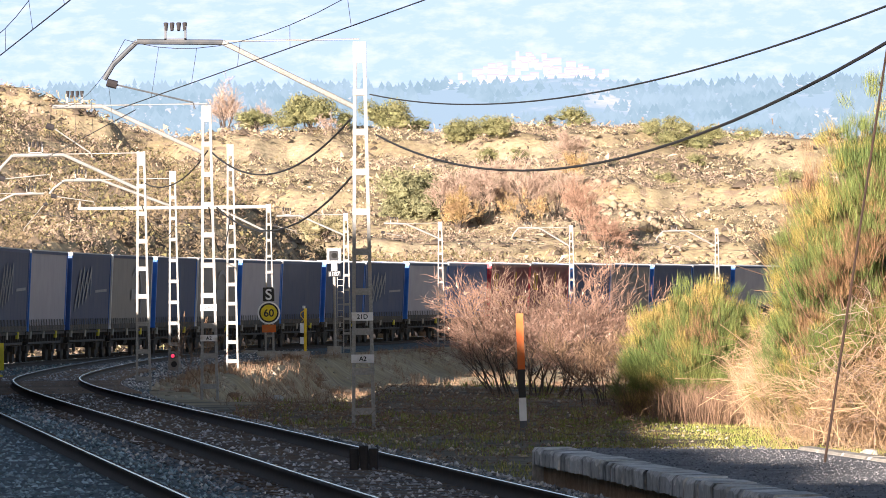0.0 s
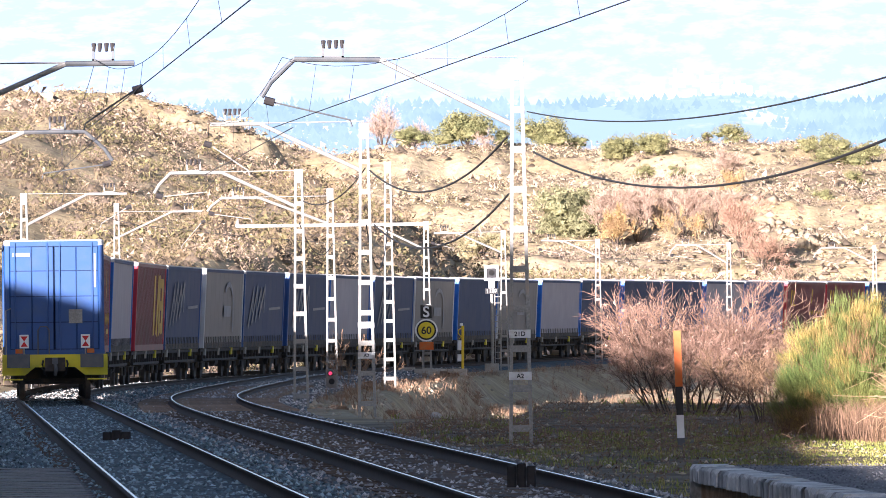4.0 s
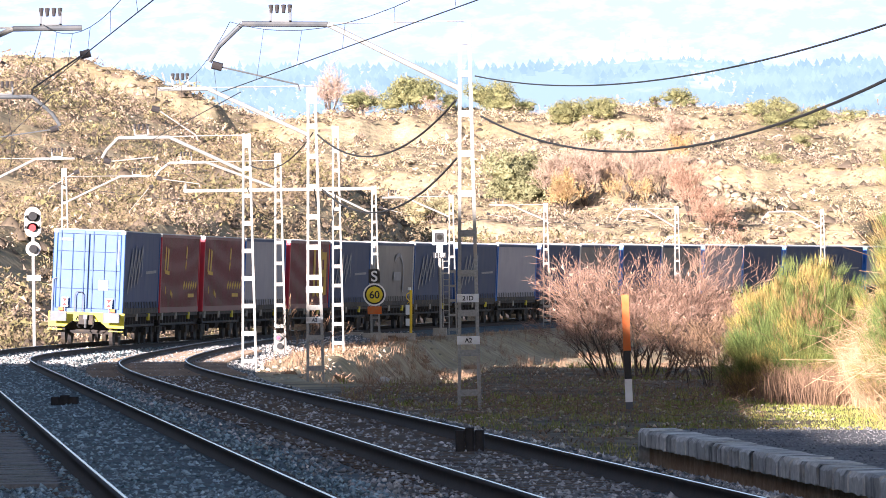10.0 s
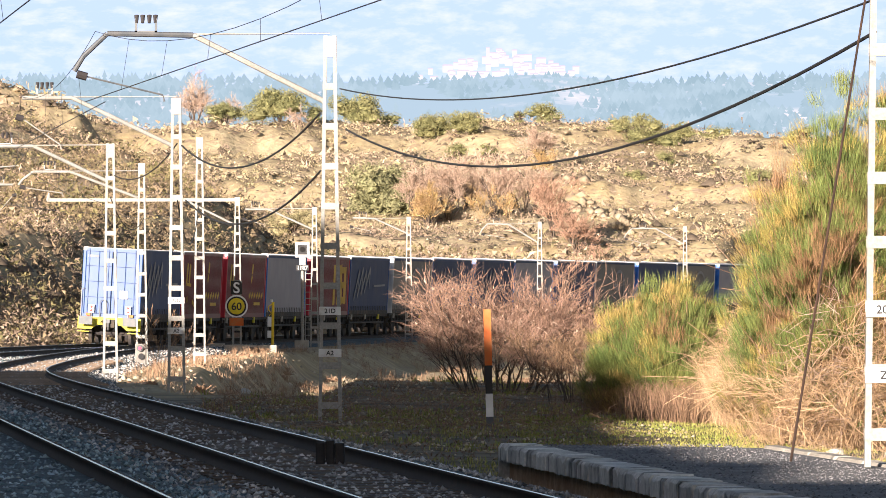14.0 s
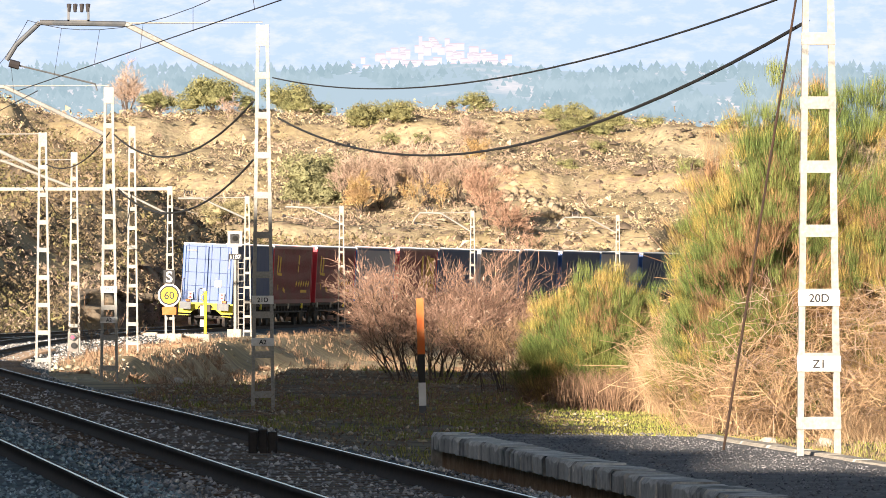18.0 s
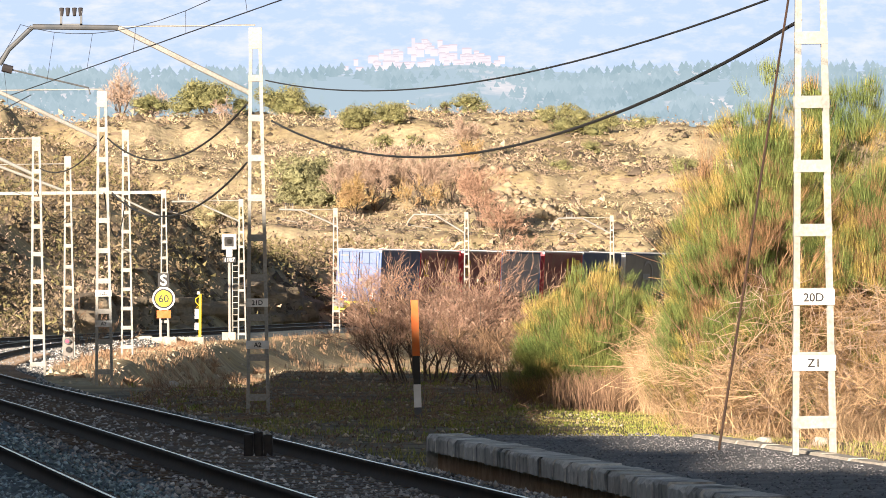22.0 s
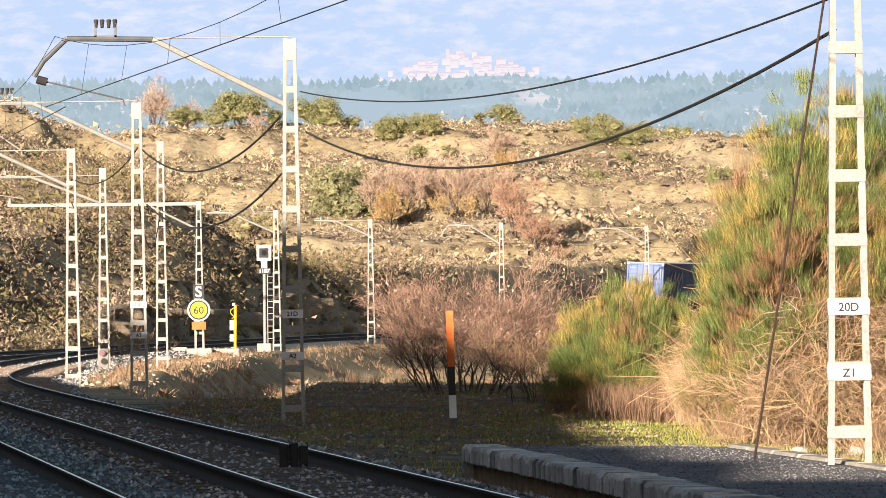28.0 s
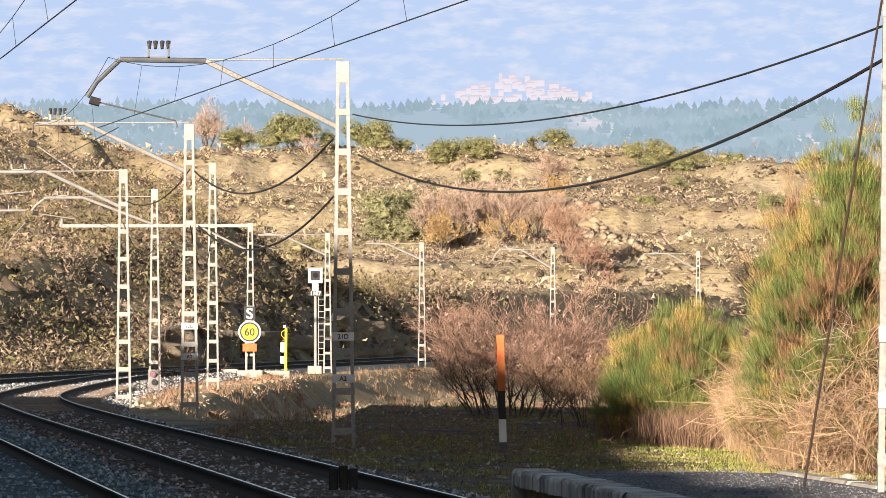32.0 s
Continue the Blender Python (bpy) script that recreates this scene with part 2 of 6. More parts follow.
M["grit"] = material("dark_grit", (0.21, 0.205, 0.21), 0.9, second=(0.16, 0.155, 0.16), scale=3, per_island=0.6)
# core tones: the shade among the leaves is put into their dark colour
M["shrub_core"] = material("shrub_interior", (0.12, 0.092, 0.066), 0.95, second=(0.17, 0.13, 0.092), scale=0.5)
M["heath_core"] = material("heath_shade_core", (0.17, 0.13, 0.088), 0.95, second=(0.24, 0.18, 0.125), scale=0.4, detail=6, per_island=0.25)
# paler copy of the sleeper wood, with sunlight at the points put into its colour
M["timber"] = material("sunlit_crossing_timber", (0.27, 0.19, 0.13), 0.9, second=(0.36, 0.26, 0.18), scale=4, detail=30, per_object=0.25)
M["brush"] = material("dark_brushwood", (0.16, 0.12, 0.072), 0.9, second=(0.23, 0.175, 0.105), scale=0.15, per_island=0.35)
M["brush_green"] = material("olive_brushwood", (0.15, 0.132, 0.058), 0.85, second=(0.215, 0.185, 0.085), scale=0.2, per_island=0.35)
M["hill_grass"] = material("bleached_hill_grass", (0.52, 0.41, 0.26), 0.9, second=(0.44, 0.34, 0.215), scale=0.15, per_island=0.3)
M["evergreen"] = material("grey_green_leaves", (0.21, 0.21, 0.105), 0.85, second=(0.27, 0.255, 0.135), scale=0.4, per_island=0.35)


# ---- mesh helpers ----
class Geo:
    """Vertices and faces gathered piece by piece."""

    def __init__(self):
        self.v, self.f = [], []

    def add(self, verts, faces):
        n = len(self.v)
        self.v += [tuple(p) for p in verts]
        self.f += [tuple(i + n for i in q) for q in faces]
        return self

    def box(self, x0, x1, y0, y1, z0, z1, m=None, bevel=0.0):
        """A box with its vertical edges cut by bevel."""
        b = min(bevel, (x1 - x0) * 0.4, (y1 - y0) * 0.4)
        if b > 0:
            ring = [(x0 + b, y0), (x1 - b, y0), (x1, y0 + b), (x1, y1 - b), (x1 - b, y1), (x0 + b, y1), (x0, y1 - b), (x0, y0 + b)]
        else:
            ring = [(x0, y0), (x1, y0), (x1, y1), (x0, y1)]
        return self.prism(ring, z0, z1, m)

    def prism(self, ring, z0, z1, m=None):
        n = len(ring)
        v = [Vector((x, y, z0)) for x, y in ring] + [Vector((x, y, z1)) for x, y in ring]
        if m is not None:
            v = [m @ p for p in v]
        f = [tuple(range(n - 1, -1, -1)), tuple(range(n, 2 * n))]
        f += [(i, (i + 1) % n, (i + 1) % n + n, i + n) for i in range(n)]
        return self.add(v, f)

    def tube(self, points, r, n=6, r1=None):
        """A round bar through the points, tapering from r to r1."""
        pts = [Vector(p) for p in points]
        k = len(pts)
        r1 = r if r1 is None else r1
        v, f = [], []
        for i, p in enumerate(pts):
            d = (pts[min(i + 1, k - 1)] - pts[max(i - 1, 0)]).normalized()
            a = d.cross(Vector((0, 0, 1)) if abs(d.z) < 0.9 else Vector((0, 1, 0))).normalized()
            b = d.cross(a)
            rr = r + (r1 - r) * i / max(k - 1, 1)
            v += [p + (a * math.cos(q) + b * math.sin(q)) * rr for q in (2 * math.pi * j / n for j in range(n))]
        for i in range(k - 1):
            f += [(i * n + j, i * n + (j + 1) % n, (i + 1) * n + (j + 1) % n, (i + 1) * n + j) for j in range(n)]
        f += [tuple(range(n - 1, -1, -1)), tuple(range((k - 1) * n, k * n))]
        return self.add(v, f)

    def disc(self, c, r, depth, n=20, axis="y", r_in=0.0):
        """A round plate, or a ring, of that depth."""
        v, f = [], []
        for z in (-depth / 2, depth / 2):
            for j in range(n):
                a = 2 * math.pi * j / n
                for rr in ((r, r_in) if r_in else (r,)):
                    p = (rr * math.cos(a), z, rr * math.sin(a)) if axis == "y" else (z, rr * math.cos(a), rr * math.sin(a)) if axis == "x" else (rr * math.cos(a), rr * math.sin(a), z)
                    v.append(Vector(p) + Vector(c))
        if r_in:
            m = 2 * n
            for j in range(n):
                a, b = 2 * j, 2 * ((j + 1) % n)
                f += [(a, b, b + m, a + m), (a + 1, a + 1 + m, b + 1 + m, b + 1), (a, a + 1, b + 1, b), (a + m, b + m, b + 1 + m, a + 1 + m)]
        else:
            f += [tuple(range(n - 1, -1, -1)), tuple(range(n, 2 * n))]
            f += [(j, (j + 1) % n, (j + 1) % n + n, j + n) for j in range(n)]
        return self.add(v, f)

    def mesh(self, name, mat, smooth=False):
        me = bpy.data.meshes.new(name)
        me.from_pydata(self.v, [], self.f)
        me.materials.append(mat)
        if smooth:
            me.shade_smooth()
        me.update()
        return me


def thing(name, label, category, m=None, group="", kind=""):
    """An empty that carries the parts of one thing."""
    ob = tagged(new(name), label, category, group, kind)
    if m is not None:
        ob.matrix_world = m
    return ob


def part(name, geo, mat, parent, label="", smooth=False):
    ob = new(name, geo if isinstance(geo, bpy.types.Mesh) else geo.mesh(name, mat, smooth))
    ob.parent = parent
    return tagged(ob, label)


def array_mesh(name, verts, faces, mat, smooth=False):
    """A mesh from arrays: verts (n, 3), faces (m, 3) or (m, 4)."""
    me = bpy.data.meshes.new(name)
    verts, faces = np.asarray(verts, dtype=np.float32), np.asarray(faces, dtype=np.int32)
    k = faces.shape[1]
    me.vertices.add(len(verts))
    me.vertices.foreach_set("co", verts.ravel())
    me.loops.add(faces.size)
    me.loops.foreach_set("vertex_index", faces.ravel())
    me.polygons.add(len(faces))
    me.polygons.foreach_set("loop_start", np.arange(0, faces.size, k, dtype=np.int32))
    me.materials.append(mat)
    me.update(calc_edges=True)
    if smooth:
        me.shade_smooth()
    return me


rng = np.random.default_rng(7)


def vnoise(x, y, seed=0):
    """Smooth value noise in the plane, 0 to 1."""
    xi, yi = np.floor(x).astype(np.int64), np.floor(y).astype(np.int64)
    fx, fy = x - xi, y - yi
    fx, fy = fx * fx * (3 - 2 * fx), fy * fy * (3 - 2 * fy)

    def h(a, b):
        n = (a * 374761393 + b * 668265263 + seed * 1442695041) & 0x7FFFFFFF
        n = ((n ^ (n >> 13)) * 1274126177) & 0x7FFFFFFF
        return ((n ^ (n >> 16)) & 0xFFFF) / 65535.0

    return (h(xi, yi) * (1 - fx) + h(xi + 1, yi) * fx) * (1 - fy) + (h(xi, yi + 1) * (1 - fx) + h(xi + 1, yi + 1) * fx) * fy


def fbm(x, y, octaves=4, seed=0):
    s, a, tot = 0.0, 1.0, 0.0
    for k in range(octaves):
        s, tot = s + a * vnoise(x * 2 ** k, y * 2 ** k, seed + k), tot + a
        a *= 0.5
    return s / tot


def sstep(a):
    a = np.clip(a, 0, 1)
    return a * a * (3 - 2 * a)


# ---- the lines of the two tracks ----
GAUGE, SLOPE = 1.668, -0.108
BEND_X, BEND_Y = -16.75, 181.2             # where the straight ends
STEP = 2.0
TRACK_S = np.arange(-200.0, 900.0, STEP)
_k = 0.002556 * np.clip((TRACK_S + 15) / 30, 0, 1) - 0.001628 * np.clip((TRACK_S - 36) / 60, 0, 1)
TRACK_A = np.cumsum(_k) * STEP - math.atan(-SLOPE)
TRACK_X, TRACK_Y = np.cumsum(np.sin(TRACK_A)) * STEP, np.cumsum(np.cos(TRACK_A)) * STEP
_i = int(np.argmin(np.abs(TRACK_S + 60)))
TRACK_X += BEND_X + 60 * math.sin(math.atan(-SLOPE)) - TRACK_X[_i]
TRACK_Y += BEND_Y - 60 * math.cos(math.atan(-SLOPE)) - TRACK_Y[_i]
TRACK_CANT = 0.055 * sstep((TRACK_S + 10) / 50)


def main_line(s):
    """Place, heading (clockwise from +y) and cant of the main track, s metres past the start of its bend."""
    return tuple(float(np.interp(s, TRACK_S, q)) for q in (TRACK_X, TRACK_Y, TRACK_A, TRACK_CANT))


def rise(s):
    """The main line climbs a little at its far end."""
    return 0.35 * float(sstep((s - 100) / 180.0))


LOOP = [(6.8, 0), (3.0, 30), (-0.6, 63), (-2.4, 80), (-4.55, 100), (-6.75, 120), (-8.9, 140), (-10.9, 160), (-12.3, 178), (-13.1, 198), (-13.6, 220), (-13.9, 242), (-13.9, 262), (-13.5, 283), (-12.5, 306)]


def loop_line(n=170):
    """Points along the loop track, a smooth curve through LOOP."""
    out, seg = [], len(LOOP) - 1
    for i in range(n):
        u = i / (n - 1) * seg
        k = min(int(u), seg - 1)
        f = u - k
        p = [Vector(LOOP[min(max(k + j, 0), seg)]) for j in (-1, 0, 1, 2)]
        out.append(0.5 * (2 * p[1] + (p[2] - p[0]) * f + (2 * p[0] - 5 * p[1] + 4 * p[2] - p[3]) * f * f + (3 * p[1] - p[0] - 3 * p[2] + p[3]) * f ** 3))
    return out


def bend_offset(x, y):
    """Distance outside the main track (positive on the hill side)."""
    return (np.interp(y, TRACK_Y, TRACK_X) - x) * np.cos(np.interp(y, TRACK_Y, TRACK_A))


# ---- the ground, one sheet to the horizon ----
def ground_z(x, y):
    x, y = np.asarray(x, dtype=float), np.asarray(y, dtype=float)
    d = bend_offset(x, y)
    lumps = fbm(x / 14, y / 14, 4, 3) - 0.5
    fine = fbm(x / 2.6, y / 2.6, 3, 11) - 0.5
    soft = fbm(x / 3.0, y / 9.0, 3, 19) - 0.5
    knoll = (8.3 * sstep((-5.0 - x + 1.2 * lumps - 0.115 * np.maximum(y - 345, 0)) / 8.5) + 5.6 * sstep((-21 - x) / 20.0)) * sstep((600 - y) / 110.0) * (0.10 + 0.90 * sstep((y - 290) / 190.0))
    far = sstep((y - 430) / 60.0)
    back = 16.8 * sstep((y - 455) / 245.0)
    terrace = 1.5 * sstep((y - 486 + 8 * lumps) / 5.0) + 1.2 * sstep((y - 545 + 20 * lumps) / 6.0) + 1.6 * sstep((y - 640 + 40 * lumps) / 9.0) - 4.3 * sstep((y - 480) / 200.0)
    hill = 3.6 + knoll * (1 - 0.55 * sstep((y - 455) / 200)) + back - 0.035 * x * sstep((y - 500) / 150) + terrace + 2.8 * lumps * (1 + 0.2 * sstep((y - 450) / 100)) * (0.35 + 0.65 * far) + (1.2 * soft + 0.25 * fine) * (1 - far) + far * (1.0 * fine + 0.6 * (fbm(x / 0.9, y / 1.6, 2, 91) - 0.5))
    hill = hill + np.interp(x, [-45, -33, -30, -16, -1.5, 13, 22, 30, 40], [-1.2, -2.7, -2.2, -1.6, -1.4, -0.1, -1.15, -1.9, -2.2]) * sstep((y - 540) / 90.0)
    hill = hill - 1.4 * sstep((-22.5 - x) / 5.0) * (1 - 0.6 * sstep((-36 - x) / 4.0)) * sstep((y - 330) / 100.0) * (1 - sstep((y - 540) / 90.0))
    hill = hill - 34 * sstep((y - 725) / 240.0)
    hill = -0.4 + (hill + 0.4) * sstep((y - 196 + 0.4 * x) / 45.0)
    cut = -0.45 + np.maximum(0, d - 3.9 - 0.8 * lumps) * (0.42 + 0.75 * sstep((x + 24) / 7.0) * sstep((y - 245) / 25) + 0.10 * lumps) + 1.3 * soft * sstep((d - 5) / 5)
    gentle = -0.45 + 0.2 * np.maximum(0, d - 3.9) + 0.11 * np.maximum(0, y - 240) * sstep((d - 4) / 17.0) + 0.5 * soft * sstep((d - 5) / 5)
    flank = sstep((x + 20) / 7.0)
    cut = cut * flank + gentle * (1 - flank)
    rock_face = 2.3 * sstep((d - 4.6 - 0.3 * lumps) / 1.2) * sstep((y - 300) / 30) * (1 - sstep((x - 2) / 8.0))
    cut = np.maximum(cut, -0.45 + rock_face * (0.8 + 0.8 * lumps))
    low = -0.44 - 0.10 * sstep((-d - 7) / 10.0) + 0.16 * fine * sstep((np.abs(d + 2) - 6) / 3) + 0.45 * fine * sstep((-d - 6) / 3) * sstep((y - 165) / 40)
    # the bank of the bend falls away to a hollow inside the curve
    edge = x + 8.0 + np.clip(0.05 * (y - 165), 0, 1.0)
    low = low - 1.3 * sstep((edge + 0.5 * lumps) / 1.6) * sstep((y - 158) / 32) * sstep((-d - 4.6) / 3.2) * (1 - sstep((y - 400) / 60))
    rear = 3.0 * sstep((-d - 45) / 120.0) * sstep((y - 150) / 100.0)
    z = np.where(d > 0, np.minimum(hill, np.maximum(cut, -0.45)), low + rear)
    z = z + 0.38 * sstep((x + 3.9) / 1.2) * np.exp(-((y - 158) / 13.0) ** 2) * (1 - sstep((x - 4) / 3.0))
    # an unseen ridge beside the station, added and shaped to shade the yard
    r = x + 31 + 0.123 * (y - 116)
    shade_crest = np.interp(y, [-260, -75.3, -11.8, 11.4, 30.4, 50.5, 55.4, 59.0, 61.5, 64.9, 70.6, 73.6, 79.9, 87.5, 93.0, 102.3, 106.6, 115.6, 121.4, 125.6, 131.9, 142.5, 153.1, 167.9, 186.9, 200],
                      [0, 20.59, 13.82, 11.6, 12.0, 13.23, 13.49, 13.97, 14.53, 15.34, 15.16, 15.34, 15.35, 15.23, 14.38, 13.47, 13.54, 13.56, 11.78, 12.05, 11.65, 9.82, 8.19, 7.03, 0, 0]) + 0.4 * (vnoise(y / 5, x * 0 + 0.5, 77) - 0.5)
    ridge = shade_crest * (1 - sstep(r / 17.0))
    z = np.maximum(z, np.where(d > 3, ridge - 0.44, -9))
    climb = 0.35 * sstep((np.hypot(x - BEND_X, y - BEND_Y) - 100) / 180.0)
    return z + np.where(y > 250, climb, 0.0)


def gz(x, y):
    return float(ground_z(np.array([x]), np.array([y]))[0])


def build_ground():
    fine = np.radians(np.linspace(-7.0, 5.5, 310))
    rest = np.radians(np.concatenate([np.linspace(-180, -45, 20), np.linspace(-43, -7.3, 50), np.linspace(6, 176, 50)]))
    ang = np.sort(np.concatenate([fine, rest]))
    rad = np.concatenate([np.concatenate([[0.02], np.linspace(1, 40, 8)]), np.linspace(45, 230, 70), np.linspace(231, 560, 205), np.linspace(562, 760, 70), np.geomspace(780, 4900, 24)])
    a, r = np.meshgrid(ang, rad)
    x, y = r * np.sin(a), r * np.cos(a)
    z = ground_z(x, y)
    v = np.stack([x, y, z], -1).reshape(-1, 3)
    nr, na = len(rad), len(ang)
    i, j = np.meshgrid(np.arange(nr - 1), np.arange(na), indexing="ij")
    j2 = (j + 1) % na
    f = np.stack([i * na + j, i * na + j2, (i + 1) * na + j2, (i + 1) * na + j], -1).reshape(-1, 4)[:, ::-1]
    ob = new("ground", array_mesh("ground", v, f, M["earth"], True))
    tagged(ob, "dry winter hillside with pale earth and withered grass", "ground", kind="structure")


build_ground()


# ---- far ridges ----
def build_backdrop():
    def shell(name, radius, a0, a1, tops, depth, mat, label, n=160):
        ang = np.linspace(a0, a1, n)
        v, f = [], []
        for i, a in enumerate(ang):
            t = tops(a, i)
            for k, (rr, z) in enumerate(((radius, -60), (radius + depth * 0.4, t * 0.55), (radius + depth, t), (radius + depth * 1.6, -60))):
                v.append((rr * math.sin(a), rr * math.cos(a), z))
        for i in range(n - 1):
            for k in range(3):
                f.append((i * 4 + k, (i + 1) * 4 + k, (i + 1) * 4 + k + 1, i * 4 + k + 1))
        return tagged(new(name, array_mesh(name, v, f, mat, True)), label, "hills", kind="structure")

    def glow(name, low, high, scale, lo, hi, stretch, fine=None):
        """Glowing distance: haze and daylight are put into two tones mixed by noise."""
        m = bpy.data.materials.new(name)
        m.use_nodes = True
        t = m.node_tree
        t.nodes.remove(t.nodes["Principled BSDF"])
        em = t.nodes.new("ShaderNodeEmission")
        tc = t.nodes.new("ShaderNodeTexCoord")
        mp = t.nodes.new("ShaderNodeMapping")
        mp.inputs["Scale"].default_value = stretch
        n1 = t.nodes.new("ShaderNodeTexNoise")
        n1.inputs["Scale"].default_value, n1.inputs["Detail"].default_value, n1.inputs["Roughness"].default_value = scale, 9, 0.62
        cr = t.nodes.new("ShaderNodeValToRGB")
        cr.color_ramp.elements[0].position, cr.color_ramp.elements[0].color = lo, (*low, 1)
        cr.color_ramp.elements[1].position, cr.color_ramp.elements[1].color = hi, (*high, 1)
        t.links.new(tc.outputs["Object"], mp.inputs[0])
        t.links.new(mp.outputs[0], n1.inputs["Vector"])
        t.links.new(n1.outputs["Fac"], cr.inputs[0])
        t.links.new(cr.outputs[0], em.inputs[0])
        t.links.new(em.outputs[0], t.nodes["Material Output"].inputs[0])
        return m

    # emission tones that carry the haze over mountain, forest, pines and houses
    far = glow("haze_glow_mountain", (0.235, 0.305, 0.40), (0.36, 0.38, 0.41), 0.045, 0.45, 0.78, (1, 1, 2.4))
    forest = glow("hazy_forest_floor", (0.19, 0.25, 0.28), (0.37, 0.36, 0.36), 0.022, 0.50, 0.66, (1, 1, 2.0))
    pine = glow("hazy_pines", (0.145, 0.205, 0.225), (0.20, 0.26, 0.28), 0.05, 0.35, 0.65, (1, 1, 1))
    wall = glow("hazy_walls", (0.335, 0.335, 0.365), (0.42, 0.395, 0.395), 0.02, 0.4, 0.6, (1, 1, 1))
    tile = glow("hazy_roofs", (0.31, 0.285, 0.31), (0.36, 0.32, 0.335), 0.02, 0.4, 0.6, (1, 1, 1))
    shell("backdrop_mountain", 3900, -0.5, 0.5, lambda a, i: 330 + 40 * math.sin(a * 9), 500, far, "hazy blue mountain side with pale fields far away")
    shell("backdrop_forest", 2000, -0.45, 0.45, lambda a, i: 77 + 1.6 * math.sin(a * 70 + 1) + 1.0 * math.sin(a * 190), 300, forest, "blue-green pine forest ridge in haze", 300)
    # pines, cone upon cone
    n = 12000
    a = rng.uniform(-0.12, 0.11, n)
    f = rng.uniform(0.25, 1.0, n)
    r = 2000 + 300 * f
    ground_at = np.where(f < 0.4, -60 + (0.55 * 77 + 60) * f / 0.4, 0.55 * 77 + 0.45 * 77 * (f - 0.4) / 0.6)
    keep = vnoise(a * 90, f * 6, 5) + 0.3 * vnoise(a * 400, f * 25, 6) > 0.40 - 0.25 * (a < -0.03)
    a, r, ground_at = a[keep], r[keep], ground_at[keep]
    n = len(a)
    h, w = rng.uniform(2.0, 4.4, n), rng.uniform(1.0, 2.0, n)
    x, y = r * np.sin(a), r * np.cos(a)
    vs, fs = [], []
    for k in range(2):
        z0, z1, ww = ground_at + h * (0.1 + 0.34 * k), ground_at + h * (0.62 + 0.38 * k), w * (1 - 0.30 * k)
        ring = [np.stack([x + ww * math.cos(q) * (1 + 0.25 * math.sin(5 * q + k)), y + ww * math.sin(q), z0], -1) for q in np.linspace(0, 2 * math.pi, 6)[:-1]]
        vs.append(np.stack(ring + [np.stack([x, y, z1], -1)], 1).reshape(-1, 3))
        base = np.arange(n)[:, None] * 6 + k * 6 * n
        fs += [base + [j, (j + 1) % 5, 5] for j in range(5)]
    tagged(new("far_pines", array_mesh("far_pines", np.concatenate(vs), np.concatenate(fs), pine)), "pines on the far ridge, blue-green from painted haze", "pines", kind="stuff")
    # the village on the mountain side
    for i in range(110):
        px = random.gauss(*((-8, 9), (12, 9), (24, 8), (42, 9))[i % 4]) if i < 98 else random.uniform(-45, 75)
        zz = 142 + random.uniform(-13, 12) * (1 - min(abs(px - 14), 45) / 60) - abs(px - 14) * 0.08
        rr = 3900 + 200 * (zz + 60) / 241 - 14
        w, l, hh = random.uniform(1.2, 3.0), random.uniform(1.2, 2), random.uniform(0.8, 2.4)
        if i == 0:
            px, zz, w, l, hh = 4, 148, 0.9, 0.9, 7
        hs = thing("village_house", "house of the far hill village, paled by painted haze", "house", pose(px, rr, zz, 0, 0, random.uniform(-25, 25)), "village houses")
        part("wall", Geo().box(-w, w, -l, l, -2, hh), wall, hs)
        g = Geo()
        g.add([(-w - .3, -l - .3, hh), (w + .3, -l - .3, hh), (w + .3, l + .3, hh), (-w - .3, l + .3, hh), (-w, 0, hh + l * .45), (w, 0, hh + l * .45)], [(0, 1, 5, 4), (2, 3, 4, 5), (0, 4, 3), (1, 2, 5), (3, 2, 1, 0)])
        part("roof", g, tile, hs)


build_backdrop()


# ---- tracks ----
def ribbon(line, profile, z_of=None):
    """Sweeps a cross-section (offset to the right, height) along (x, y, heading, cant, z)."""
    v, f, k = [], [], len(profile)
    for x, y, a, cant, z in line:
        c, s = math.cos(a), math.sin(a)
        for o, h in profile:
            v.append((x + o * c, y - o * s, z + h + (-o * cant if cant else 0.0)))
    for i in range(len(line) - 1):
        for j in range(k - 1):
            f.append((i * k + j, i * k + j + 1, (i + 1) * k + j + 1, (i + 1) * k + j))
    return np.array(v), np.array(f)[:, ::-1]


MAIN = [(*main_line(s), rise(s)) for s in np.arange(-190, 520, 2.5)]
pts = loop_line()
SIDE = []
for i, p in enumerate(pts):
    q = pts[min(i + 1, len(pts) - 1)] - pts[max(i - 1, 0)]
    SIDE.append((p.x, p.y, math.atan2(q.x, q.y), 0.0, 0.0))


def rail_section(o):
    """Foot, web and head of a rail at offset o; the running surface is apart."""
    return [(o - 0.07, -0.16), (o - 0.065, -0.145), (o - 0.012, -0.12), (o - 0.012, -0.05), (o - 0.036, -0.035), (o - 0.036, -0.004),
            (o + 0.036, -0.004), (o + 0.036, -0.035), (o + 0.012, -0.05), (o + 0.012, -0.12), (o + 0.065, -0.145), (o + 0.07, -0.16)]


